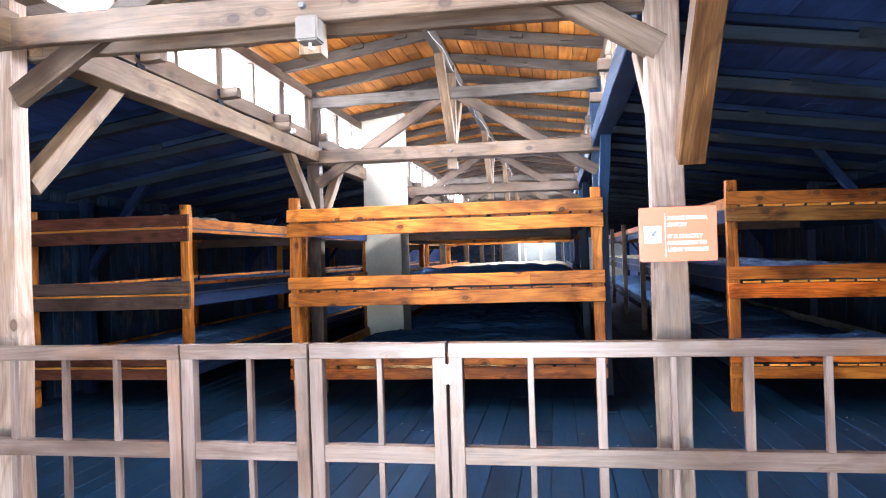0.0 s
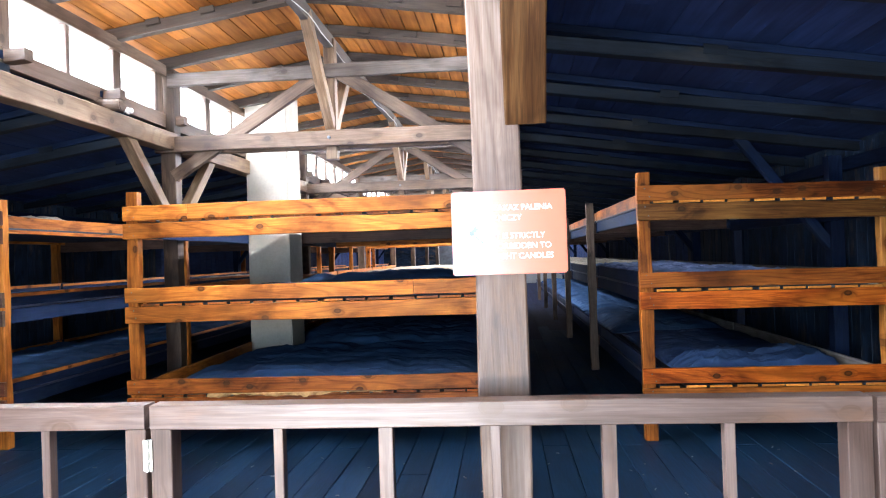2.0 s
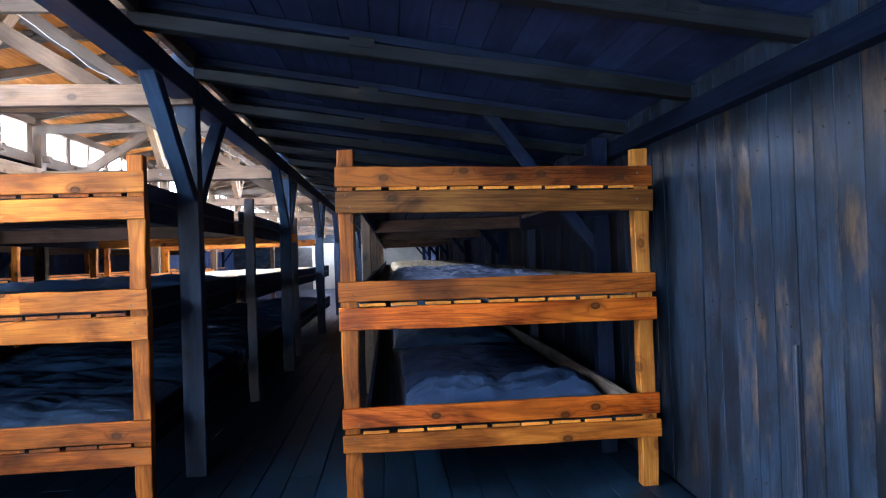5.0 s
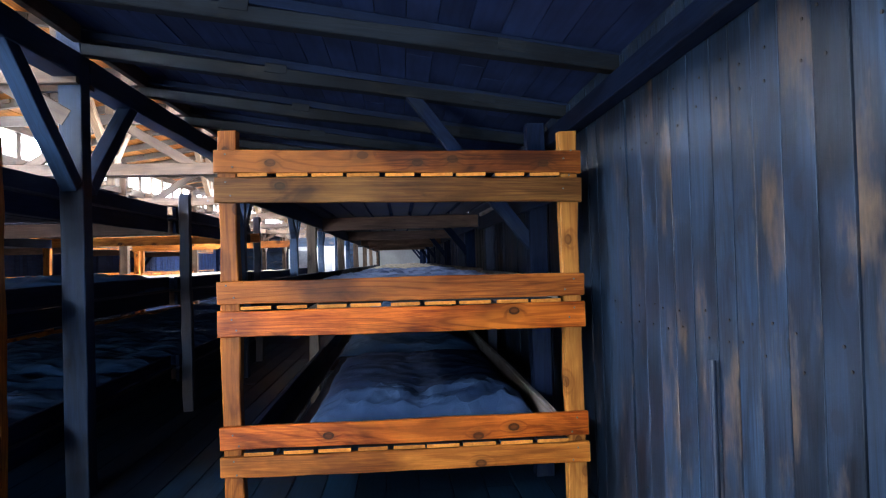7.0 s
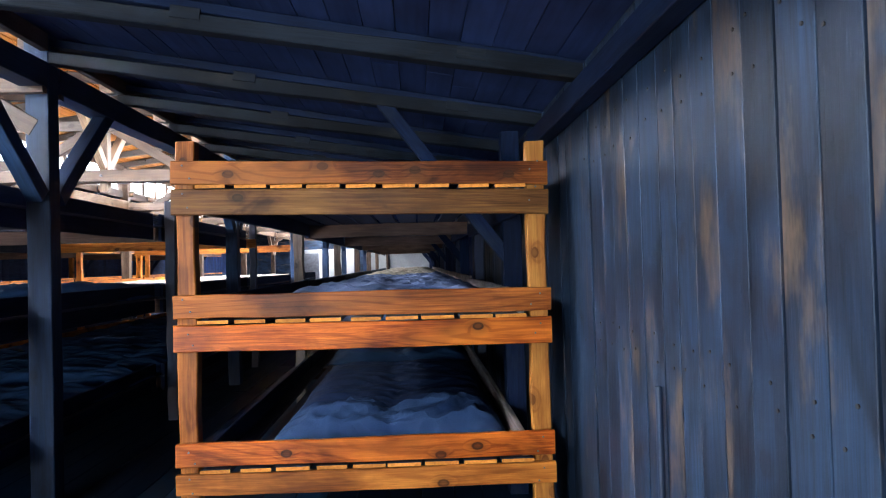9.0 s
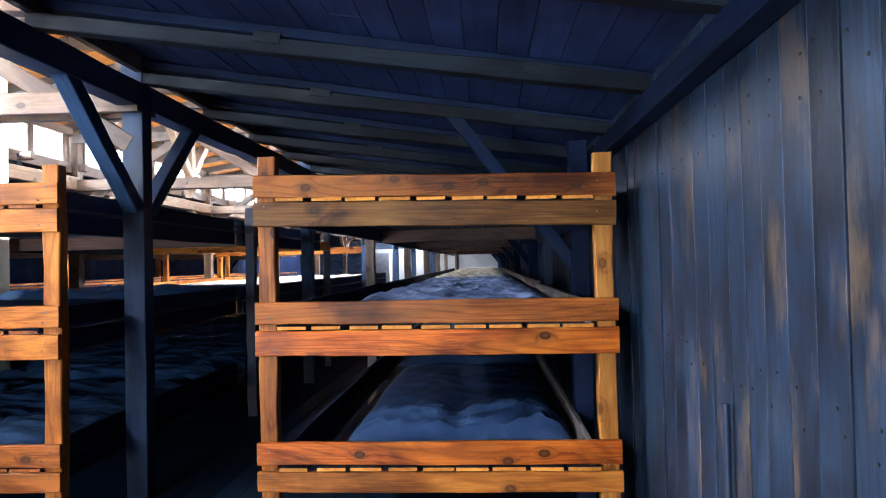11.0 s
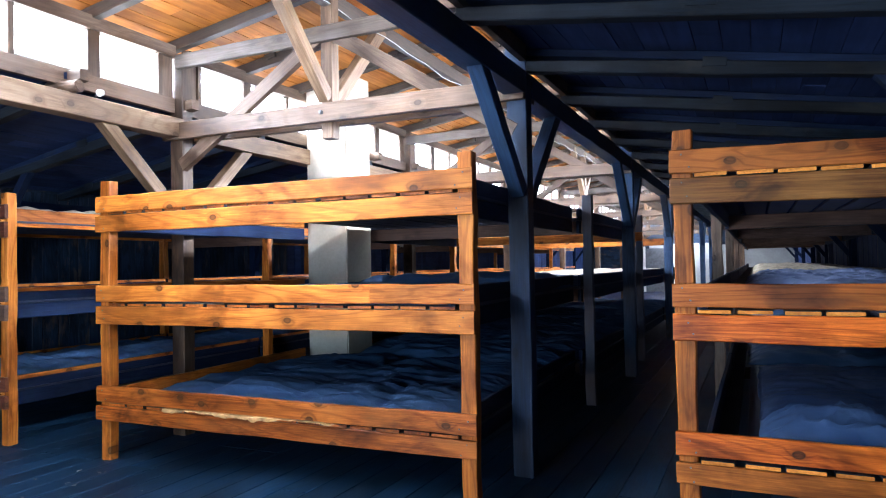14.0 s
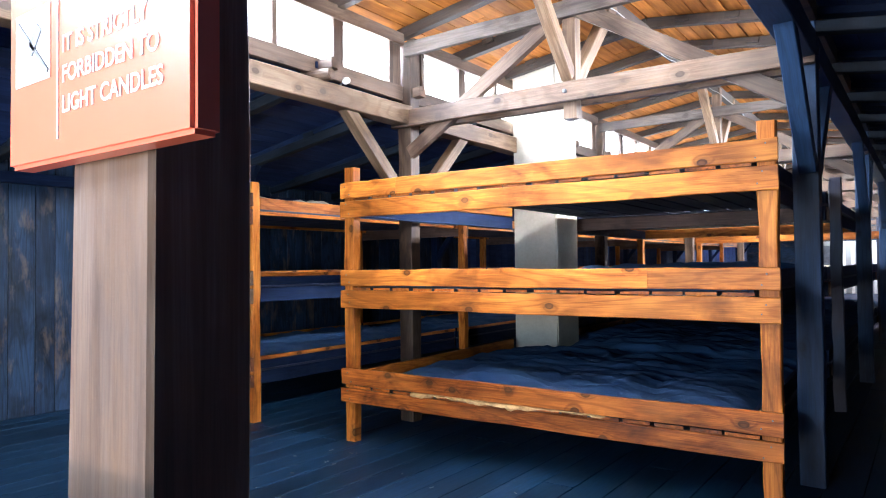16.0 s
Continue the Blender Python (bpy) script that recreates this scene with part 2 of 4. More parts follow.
def cloth(name, colour, light, relief=0.4):
    """Crumpled woven cloth: ridged creases in relief, their highlights painted paler into the colour."""
    m, nt, b = node_mat(name)
    N, L = nt.nodes, nt.links
    tc = N.new("ShaderNodeTexCoord")
    heights = []
    for scale, stretch, dist in ((1.3, (1.0, 2.2, 1), 0.7), (2.6, (1.2, 1.9, 1), 0.5)):
        mp = N.new("ShaderNodeMapping")
        mp.inputs["Scale"].default_value = stretch
        mp.inputs["Rotation"].default_value = (0, 0, 0.35)
        L.new(tc.outputs["Object"], mp.inputs[0])
        n = N.new("ShaderNodeTexNoise")
        n.inputs["Scale"].default_value, n.inputs["Detail"].default_value, n.inputs["Distortion"].default_value = scale, 1.0, dist
        L.new(mp.outputs[0], n.inputs["Vector"])
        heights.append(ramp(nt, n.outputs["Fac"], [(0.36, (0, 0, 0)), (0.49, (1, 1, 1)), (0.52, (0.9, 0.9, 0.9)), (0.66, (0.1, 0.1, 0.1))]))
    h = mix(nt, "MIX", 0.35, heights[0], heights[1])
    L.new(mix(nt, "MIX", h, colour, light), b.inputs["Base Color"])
    b.inputs["Roughness"].default_value = 0.9
    b.inputs["Specular IOR Level"].default_value = 0.2
    weave = N.new("ShaderNodeTexNoise")
    weave.inputs["Scale"].default_value = 220
    L.new(tc.outputs["Object"], weave.inputs["Vector"])
    b1, b2 = N.new("ShaderNodeBump"), N.new("ShaderNodeBump")
    b1.inputs["Strength"].default_value, b1.inputs["Distance"].default_value = relief, 0.03
    b2.inputs["Strength"].default_value, b2.inputs["Distance"].default_value = 0.3, 0.002
    L.new(h, b1.inputs["Height"])
    L.new(weave.outputs["Fac"], b2.inputs["Height"])
    L.new(b1.outputs[0], b2.inputs["Normal"])
    L.new(b2.outputs[0], b.inputs["Normal"])
    return m


CLOTH = cloth("blanket_cloth", (0.022, 0.055, 0.130), (0.044, 0.092, 0.190))
# blanket cloth darkened to stand for shade
SHADED_CLOTH = cloth("dim_blanket_cloth", (0.008, 0.021, 0.066), (0.017, 0.038, 0.105))
# strong contrast: grazing light on the creases is painted in
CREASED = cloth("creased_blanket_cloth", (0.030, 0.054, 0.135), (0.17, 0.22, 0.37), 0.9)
# blanket cloth made paler where light falls on it
LIT_CLOTH = cloth("pale_blanket_cloth", (0.018, 0.046, 0.125), (0.046, 0.090, 0.195), 0.7)
GLASS, nt_, b_ = node_mat("window_glass")
b_.inputs["Transmission Weight"].default_value, b_.inputs["Roughness"].default_value, b_.inputs["Base Color"].default_value = 1.0, 0.02, (0.95, 0.97, 0.97, 1)
STRAW = plain("straw_ticking", (0.50, 0.44, 0.34), 0.95, 0, 0.45, 7, 0.4, 0.006, 0.2)
PLASTER = plain("chimney_plaster", (0.50, 0.45, 0.36), 0.85, 0, 0.18, 3, 0.2)
GREY_PAINT = plain("grey_wall_paint", (0.34, 0.35, 0.34), 0.7, 0, 0.2, 1.5, 0.1)
SIGN_RED = plain("red_sign_enamel", (0.75, 0.17, 0.095), 0.20, 0, 0.04, 3, 0.0)
SIGN_WHITE = plain("white_sign_print", (0.85, 0.83, 0.80), 0.2, 0, 0.03, 3, 0.0)
METAL = plain("grey_steel", (0.16, 0.17, 0.19), 0.45, 0.7, 0.3, 9, 0.1)
BOX_PAINT = plain("cream_box_paint", (0.13, 0.11, 0.095), 0.5, 0, 0.2, 9, 0.05)
CABLE = plain("white_cable", (0.75, 0.73, 0.68), 0.5, 0, 0.1, 9, 0.0)

# ---- building blocks ----
MESHES = {}
RNG = random.Random(7)


def plank_mesh(l, w, t, rings, worn, variant, material, sawn=None):
    """A sawn piece along x with broken edges; worn: how far its edges wander."""
    key = (round(l, 2), round(w, 3), round(t, 3), rings, round(worn, 4), variant, material.name, sawn.name if sawn else "")
    if key in MESHES:
        return MESHES[key]
    r = random.Random(str(key))
    c = min(0.006, w * 0.12, t * 0.2, 0.001 + worn)
    prof = [(-w / 2 + c, -t / 2), (w / 2 - c, -t / 2), (w / 2, -t / 2 + c), (w / 2, t / 2 - c),
            (w / 2 - c, t / 2), (-w / 2 + c, t / 2), (-w / 2, t / 2 - c), (-w / 2, -t / 2 + c)]
    verts, faces = [], []
    for i in range(rings):
        x = -l / 2 + l * i / (rings - 1)
        up, lo, sw = r.uniform(-worn, worn), r.uniform(-worn, worn), r.uniform(-worn, worn) * 0.6
        for a, b in prof:
            verts.append((x + (r.uniform(-worn, worn) * 0.4 if i in (0, rings - 1) else 0), a + (up if a > 0 else lo), b + sw))
    for i in range(rings - 1):
        for k in range(8):
            a, b = i * 8 + k, i * 8 + (k + 1) % 8
            faces.append((a, a + 8, b + 8, b))
    faces.append(tuple(range(8)))
    faces.append(tuple(reversed(range((rings - 1) * 8, rings * 8))))
    me = bpy.data.meshes.new("plank")
    me.from_pydata(verts, [], faces)
    me.materials.append(material)
    if sawn:                    # fresh end grain
        me.materials.append(sawn)
        for f in list(me.polygons)[-2:]:
            f.material_index = 1
    bm = bmesh.new()
    bm.from_mesh(me)
    bmesh.ops.recalc_face_normals(bm, faces=bm.faces)
    bm.to_mesh(me)
    bm.free()
    MESHES[key] = me
    return me


def axes(p0, p1, across):
    """The frame of a piece from p0 to p1 whose width runs as near as may be along across."""
    x = (Vector(p1) - Vector(p0)).normalized()
    a = Vector(across)
    y = (a - x * a.dot(x)).normalized()
    z = x.cross(y)
    m = Matrix((x, y, z)).transposed().to_4x4()
    m.translation = (Vector(p0) + Vector(p1)) / 2
    return m


def plank(name, parent, p0, p1, w, t, material, across=(0, 0, 1), rings=6, worn=0.003, label="", sawn=None):
    """A timber from p0 to p1: w wide along across, t thick."""
    l = (Vector(p1) - Vector(p0)).length
    ob = new(name, plank_mesh(l, w, t, rings, worn, RNG.randrange(3), material, sawn))
    ob.parent = parent
    ob.matrix_basis = axes(p0, p1, across)
    if label:
        ob["label"] = label
    return ob


def part(name, bm, material, parent, label="", smooth=False):
    me = bpy.data.meshes.new(name)
    bmesh.ops.recalc_face_normals(bm, faces=bm.faces)
    bm.to_mesh(me)
    bm.free()
    me.materials.append(material)
    if smooth:
        me.shade_smooth()
    ob = new(name, me)
    ob.parent = parent
    if label:
        ob["label"] = label
    return ob


def box_bm(x0, x1, y0, y1, z0, z1, bevel=0.0, bm=None):
    own = bm is None
    bm = bm or bmesh.new()
    r = bmesh.ops.create_cube(bm, size=1, matrix=Matrix.Translation(((x0 + x1) / 2, (y0 + y1) / 2, (z0 + z1) / 2)) @ Matrix.Diagonal((x1 - x0, y1 - y0, z1 - z0, 1)))
    if bevel:
        es = {e for v in r["verts"] for e in v.link_edges}
        bmesh.ops.bevel(bm, geom=list(es), offset=bevel, segments=2, affect="EDGES")
    return bm


def under(ob, parent):
    """Makes a part of a thing a part of one of its parts, where it stands."""
    ob.matrix_basis = parent.matrix_basis.inverted() @ ob.matrix_basis
    ob.parent = parent
    return ob


def thing(name, at, label, category, group="", kind="", rz=0):
    ob = new(name)
    ob.matrix_basis = pose(*at, 0, 0, rz)
    ob.empty_display_size = 0.1
    return tagged(ob, label, category, group, kind)


def tube(name, parent, points, r, material, label=""):
    cu = bpy.data.curves.new(name, "CURVE")
    cu.dimensions, cu.bevel_depth, cu.bevel_resolution = "3D", r, 3
    s = cu.splines.new("POLY")
    s.points.add(len(points) - 1)
    for p, q in zip(s.points, points):
        p.co = (*q, 1)
    tmp = bpy.data.objects.new("tmp", cu)
    me = bpy.data.meshes.new_from_object(tmp)
    bpy.data.objects.remove(tmp)
    me.name = name
    me.materials.clear()
    me.materials.append(material)
    me.shade_smooth()
    ob = new(name, me)
    ob.parent = parent
    if label:
        ob["label"] = label
    return ob


# ---- shell ----
floor = tagged(part("floor", box_bm(XW - 0.3, XE + 0.3, Y0 - 0.3, Y1 + 0.3, -0.2, -0.03), W_FLOOR, None), "dark worn wooden plank floor of a barrack", "floor", kind="structure")
ground = tagged(part("ground", box_bm(-150, 150, -150, 180, -0.6, -0.25), plain("gravel_ground", (0.30, 0.28, 0.25), 0.95, 0, 0.3, 2), None), "pale gravel ground outside the barrack", "ground", kind="structure")
wall_e = tagged(part("wall_east", box_bm(XE + 0.03, XE + 0.16, Y0, Y1, -0.2, 2.55), W_WALL, None), "dark weathered vertical plank wall", "wall", kind="structure")
wall_w = tagged(part("wall_west", box_bm(XW - 0.16, XW - 0.03, Y0, Y1, -0.2, 2.55), W_WALL, None), "dark weathered vertical plank wall", "wall", kind="structure")
wall_n = tagged(part("wall_north", box_bm(XW - 0.16, XE + 0.16, Y1, Y1 + 0.15, -0.2, 4.2), W_WALL, None), "dark boarded end wall with pale doors", "wall", kind="structure")
bm = bmesh.new()
DX = 1.25
for x0, x1, z0, z1 in ((XW - 0.16, GX - DX, -0.2, 4.2), (GX + DX, XE + 0.16, -0.2, 4.2), (GX - DX, GX + DX, 2.35, 4.2)):
    box_bm(x0, x1, Y0 - 0.15, Y0, z0, z1, 0, bm)
wall_s = tagged(part("wall_south", bm, W_WALL, None), "dark plank end wall with an open gateway", "wall", kind="structure")

for x0, x1 in ((XC - 1.62, XC + 1.1), (1.5, XE - 0.15)):
    part("lining", box_bm(x0, x1, Y1 - 0.025, Y1 - 0.002, 0, 2.3), GREY_PAINT, wall_n, "pale grey painted lining")
gate = thing("door_1", (XC + 1.98, Y1 - 0.03, 0), "pale grey boarded door in the end wall", "door", kind="structure")
part("leaf", box_bm(-0.46, 0.46, -0.05, 0.0, 0.0, 2.20, 0.006), GREY_PAINT, gate)
for x in (-0.52, 0.52):
    plank("door_frame", gate, (x, -0.03, 0), (x, -0.03, 2.28), 0.11, 0.08, W_BEAM, (1, 0, 0), 4, 0.002)
for x, w, m_, l_ in ((XC - 1.35, 0.9, METAL, "blue-grey panelled end wall door"), (XC - 0.1, 0.7, GREY_PAINT, "pale grey end wall door")):
    d = thing("door_2", (x, Y1 - 0.03, 0), l_, "door", kind="structure")
    part("leaf", box_bm(-w / 2, w / 2, -0.05, 0.0, 0.0, 2.1, 0.006), m_, d)
    for sx in (-1, 1):
        plank("door_frame", d, (sx * (w / 2 + 0.06), -0.03, 0), (sx * (w / 2 + 0.06), -0.03, 2.2), 0.11, 0.08, CABLE, (1, 0, 0), 4, 0.002)
E_EAVE, S_TOP, R_EAVE, R_RIDGE = 2.385, 2.93, 3.50, 3.73


def slab(x0, z0, x1, z1, t, bm):
    """A sloping sheet whose underside runs from (x0, z0) to (x1, z1)."""
    vs = [bm.verts.new(p) for p in ((x0, Y0 - 0.2, z0), (x1, Y0 - 0.2, z1), (x1, Y1 + 0.2, z1), (x0, Y1 + 0.2, z0))]
    top = [bm.verts.new(v.co + Vector((0, 0, t))) for v in vs]
    bm.faces.new(vs), bm.faces.new(top)
    for i in range(4):
        bm.faces.new((vs[i], vs[(i + 1) % 4], top[(i + 1) % 4], top[i]))


def boards(x0, z0, x1, z1, n, seed, gap=0.005, step=0.012):
    """Roof boards side by side down a slope, each along the barrack, in staggered lengths."""
    r = random.Random(seed)
    verts, faces = [], []
    for i in range(n):
        a, b = i / n, (i + 1) / n
        y = Y0 - r.uniform(0, 3)
        while y < Y1:
            y2 = y + r.choice((3.58, 4.48, 2.69))
            g, d = gap, r.uniform(0, step)
            xa, xb = x0 + (x1 - x0) * a + g * (1 if x1 > x0 else -1), x0 + (x1 - x0) * b - g * (1 if x1 > x0 else -1)
            za, zb = z0 + (z1 - z0) * a + d, z0 + (z1 - z0) * b + d
            k = len(verts)
            for h in (0, 0.022):
                verts += [(xa, y, za + h), (xb, y, zb + h), (xb, y2 - 0.004, zb + h), (xa, y2 - 0.004, za + h)]
            faces += [(k, k + 1, k + 2, k + 3), (k + 7, k + 6, k + 5, k + 4), (k, k + 4, k + 5, k + 1), (k + 2, k + 6, k + 7, k + 3), (k + 1, k + 5, k + 6, k + 2), (k + 3, k + 7, k + 4, k)]
            y = y2
    me = bpy.data.meshes.new("ceiling")
    me.from_pydata(verts, [], faces)
    return me


def island_wood(name, dark, light, rough, spread, spec=0.4):
    """Boards along y joined in one mesh: a tone of its own for each board."""
    m, nt, b = node_mat(name)
    N, L = nt.nodes, nt.links
    tc, geo = N.new("ShaderNodeTexCoord"), N.new("ShaderNodeNewGeometry")
    mp = N.new("ShaderNodeMapping")
    mp.inputs["Scale"].default_value = (6, 0.5, 6)
    comb = N.new("ShaderNodeVectorMath")
    comb.operation = "MULTIPLY_ADD"
    L.new(geo.outputs["Random Per Island"], comb.inputs[0])
    comb.inputs[1].default_value = (31, 17, 5)
    L.new(tc.outputs["Object"], comb.inputs[2])
    L.new(comb.outputs[0], mp.inputs[0])
    n, n2 = N.new("ShaderNodeTexNoise"), N.new("ShaderNodeTexNoise")
    n.inputs["Scale"].default_value, n.inputs["Detail"].default_value, n.inputs["Distortion"].default_value = 4, 6, 0.12
    n2.inputs["Scale"].default_value, n2.inputs["Detail"].default_value = 2.3, 4
    L.new(mp.outputs[0], n.inputs["Vector"])
    L.new(comb.outputs[0], n2.inputs["Vector"])
    base = ramp(nt, n.outputs["Fac"], [(0.3, dark), (0.7, light)])
    base = mix(nt, "MULTIPLY", 0.5, base, ramp(nt, n2.outputs["Fac"], [(0.35, (0.4, 0.34, 0.3)), (0.6, (1, 1, 1))]))
    tone = N.new("ShaderNodeMapRange")
    tone.inputs[3].default_value, tone.inputs[4].default_value = 1 - spread, 1 + spread * 0.5
    L.new(geo.outputs["Random Per Island"], tone.inputs[0])
    hsv = N.new("ShaderNodeHueSaturation")
    L.new(base, hsv.inputs["Color"])
    L.new(tone.outputs[0], hsv.inputs["Value"])
    L.new(hsv.outputs[0], b.inputs["Base Color"])
    b.inputs["Roughness"].default_value = rough
    b.inputs["Specular IOR Level"].default_value = spec
    bp = N.new("ShaderNodeBump")
    bp.inputs["Strength"].default_value, bp.inputs["Distance"].default_value = 0.25, 0.004
    L.new(n.outputs["Fac"], bp.inputs["Height"])
    L.new(bp.outputs[0], b.inputs["Normal"])
    return m


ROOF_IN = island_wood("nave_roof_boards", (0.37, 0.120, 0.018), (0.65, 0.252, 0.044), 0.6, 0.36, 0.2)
# aisle boards and far floor: dark blue shade is put into the colour
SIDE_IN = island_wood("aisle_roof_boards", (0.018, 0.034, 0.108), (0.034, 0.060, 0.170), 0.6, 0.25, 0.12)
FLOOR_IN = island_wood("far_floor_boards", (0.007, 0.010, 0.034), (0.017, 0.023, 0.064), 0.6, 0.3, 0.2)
RT = 0.10                       # depth of the rafters
for name, me, material, label in (
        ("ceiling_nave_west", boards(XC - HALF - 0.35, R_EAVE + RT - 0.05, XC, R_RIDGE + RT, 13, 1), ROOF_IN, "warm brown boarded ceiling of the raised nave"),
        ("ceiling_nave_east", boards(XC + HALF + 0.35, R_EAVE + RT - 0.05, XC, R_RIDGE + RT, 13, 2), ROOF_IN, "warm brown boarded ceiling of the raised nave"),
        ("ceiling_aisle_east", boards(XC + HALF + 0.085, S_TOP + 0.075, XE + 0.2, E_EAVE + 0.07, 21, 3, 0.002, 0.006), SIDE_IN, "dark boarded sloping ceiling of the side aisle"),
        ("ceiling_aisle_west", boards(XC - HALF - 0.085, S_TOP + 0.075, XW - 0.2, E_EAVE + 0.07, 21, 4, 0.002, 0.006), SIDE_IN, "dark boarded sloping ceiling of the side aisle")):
    me.materials.append(material)
    tagged(new(name, me), label, "ceiling", kind="structure")
bm = bmesh.new()
slab(XC - HALF - 0.5, R_EAVE + RT + 0.02, XC, R_RIDGE + RT + 0.06, 0.05, bm)
slab(XC + HALF + 0.5, R_EAVE + RT + 0.02, XC, R_RIDGE + RT + 0.06, 0.05, bm)
slab(XC + HALF + 0.08, S_TOP + 0.095, XE + 0.4, E_EAVE + 0.09, 0.03, bm)
slab(XC - HALF - 0.08, S_TOP + 0.095, XW - 0.4, E_EAVE + 0.09, 0.03, bm)
tagged(part("roof", bm, plain("roofing_felt", (0.06, 0.06, 0.06), 0.9), None), "dark felt roof over boards", "roof", kind="structure")

# ---- trusses ----
PW = 0.15


def truss(y, group, near=False):
    t = thing("roof_truss", (XC, y, 0), "grey timber roof truss with posts, tie beams and king post", "roof truss", group)
    for s in (-1, 1):
        x = s * HALF - ((0.07 if near else 0.03) if s < 0 else 0)
        # lit colour for near posts, shaded colour for those on the east side
        post_wood = W_POST_LIT if near else W_BEAM if s < 0 else W_POST_SHADED
        dx = 0.004 if near and s > 0 else 0
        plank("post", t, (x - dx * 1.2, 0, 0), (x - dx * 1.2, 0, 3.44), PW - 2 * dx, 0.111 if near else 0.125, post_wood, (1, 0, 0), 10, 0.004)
        for d in (-1, 1):       # knee braces along the barrack
            if near and d < 0:
                if s > 0:
                    plank("knee_brace", t, (x + 0.075, -0.115, 1.93), (x + 0.075, -0.80, 2.70), 0.11, 0.11, W_BRACE, (0, 1, 1), 5, 0.004, "brown unpainted knee brace")
                continue
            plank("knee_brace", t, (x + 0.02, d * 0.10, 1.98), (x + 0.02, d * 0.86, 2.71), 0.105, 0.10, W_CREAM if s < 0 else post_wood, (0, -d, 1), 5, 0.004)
        plank("diagonal_brace", t, (s * 0.07, -0.035, 3.36), (s * (HALF - 0.02), -0.035, 2.42), 0.12, 0.06, W_BEAM, (0, 0, 1), 6, 0.004)
        plank("side_post", t, (s * (4.60), 0, 0), (s * 4.60, 0, 2.34), 0.12, 0.12, W_SHADED, (1, 0, 0), 6, 0.004)
        plank("side_brace", t, (s * 4.57, 0, 1.52), (s * 3.76, 0, 2.58), 0.085, 0.08, W_SHADED, (0, 0, 1), 4, 0.004)
    for d in (-1, 1):
        tie = plank("tie_beam", t, (-HALF - 0.13, d * 0.105, 2.725), (HALF + 0.075, d * 0.105, 2.70), 0.145, 0.05, W_BEAM, (0, 0, 1), 9, 0.004)
        front_tie = tie if d < 0 else front_tie
        plank("ridge_brace", t, (0, d * 0.06, 2.84), (0, d * 0.82, 3.66), 0.105, 0.09, W_CREAM, (0, d, 1), 5, 0.004)
    plank("collar_beam", t, (-HALF, -0.075, 3.36), (HALF, -0.075, 3.36), 0.125, 0.05, W_GREY, (0, 0, 1), 9, 0.004)
    plank("king_post", t, (0, 0, 2.52), (0, 0, 3.68), 0.105, 0.105, W_CREAM, (1, 0, 0), 6, 0.004)
    for x in (-HALF, 0, HALF):
        bm = bmesh.new()
        bmesh.ops.create_cone(bm, cap_ends=True, segments=8, radius1=0.018, radius2=0.014, depth=0.03, matrix=pose(x, -0.14, 2.715, 90))
        under(part("bolt", bm, METAL, t), front_tie)
    return t


for y in TRUSS_Y:
    truss(y, "roof trusses", abs(y - FIRST) < 0.1)

for s, side in ((-1, "west"), (1, "east")):
    for a, b in zip(TRUSS_Y[:-1], TRUSS_Y[1:]):
        x = XC + s * HALF
        t = thing("wall_plate", (x, (a + b) / 2, 2.66), "long grey squared timber between two posts", "beam", "nave beams")
        h = BAY / 2 - PW / 2
        # the east plate is coloured dark for its unlit faces
        plank("beam", t, (0, -h, 0.09), (0, h, 0.09), 0.17, 0.15, W_CREAM if s < 0 else W_POST_SHADED, (0, 0, 1), 12, 0.006)
        w = thing("window_1", (x + s * 0.06, (a + b) / 2, 2.95), "row of clerestory panes in weathered wooden frames", "window", "clerestory windows", "structure")
        plank("window_sill", w, (0, -h, 0.02), (0, h, 0.02), 0.135, 0.05, W_BEAM, (0, 0, 1), 6, 0.003)
        plank("window_head", w, (0, -h, 0.51), (0, h, 0.51), 0.11, 0.09, W_BEAM, (0, 0, 1), 6, 0.003)
        g = h - 0.157           # panes begin at the jambs beside the posts
        for k in range(6):
            yy = -g + g * k / 3
            pane = part("pane", box_bm(-0.003, 0.003, yy + 0.022, yy + g / 3 - 0.022, 0.087, 0.457), GLASS, w)
            pane.visible_shadow = False
        for k in range(7):
            plank("mullion", w, (0, -g + g * k / 3, 0.085), (0, -g + g * k / 3, 0.455), 0.045 if k % 2 == 0 else 0.11, 0.05, W_BEAM, (0, 1, 0), 2, 0.001)
        for d in (-1, 1):
            plank("jamb_board", w, (0.01 * s, d * (h + g + 0.02) / 2, 0.085), (0.01 * s, d * (h + g + 0.02) / 2, 0.455), h - g - 0.025, 0.03, W_BEAM, (0, 1, 0), 3, 0.002)

# ---- rafters ----
n_raft = int((Y1 - Y0) / (BAY / 5))
for i in range(n_raft + 1):
    y = FIRST + (i - 5) * BAY / 5
    if y < Y0 + 0.05 or y > Y1 - 0.05:
        continue
    for s in (-1, 1):
        r = thing("nave_rafter", (XC, y, 0), "brown sawn rafter under the nave roof boards", "rafter", "nave rafters")
        plank("rafter", r, (0, 0, R_RIDGE + RT / 2), (s * (HALF + 0.3), 0, R_EAVE + RT / 2 - 0.045), RT, 0.075, W_RAFTER, (0, 0, 1), 5, 0.004)
        for f in (0.22, 0.5, 0.8):
            if (i * 7 + int(f * 10) * 3 + s) % 3:
                x = s * HALF * f
                z = R_RIDGE + RT - (R_RIDGE - R_EAVE) * f
                plank("cleat", r, (x - 0.06, -0.055, z - 0.035), (x + 0.06, -0.055, z - 0.035 - s * 0.017), 0.05, 0.035, W_RAFTER, (0, 0, 1), 2, 0.001)

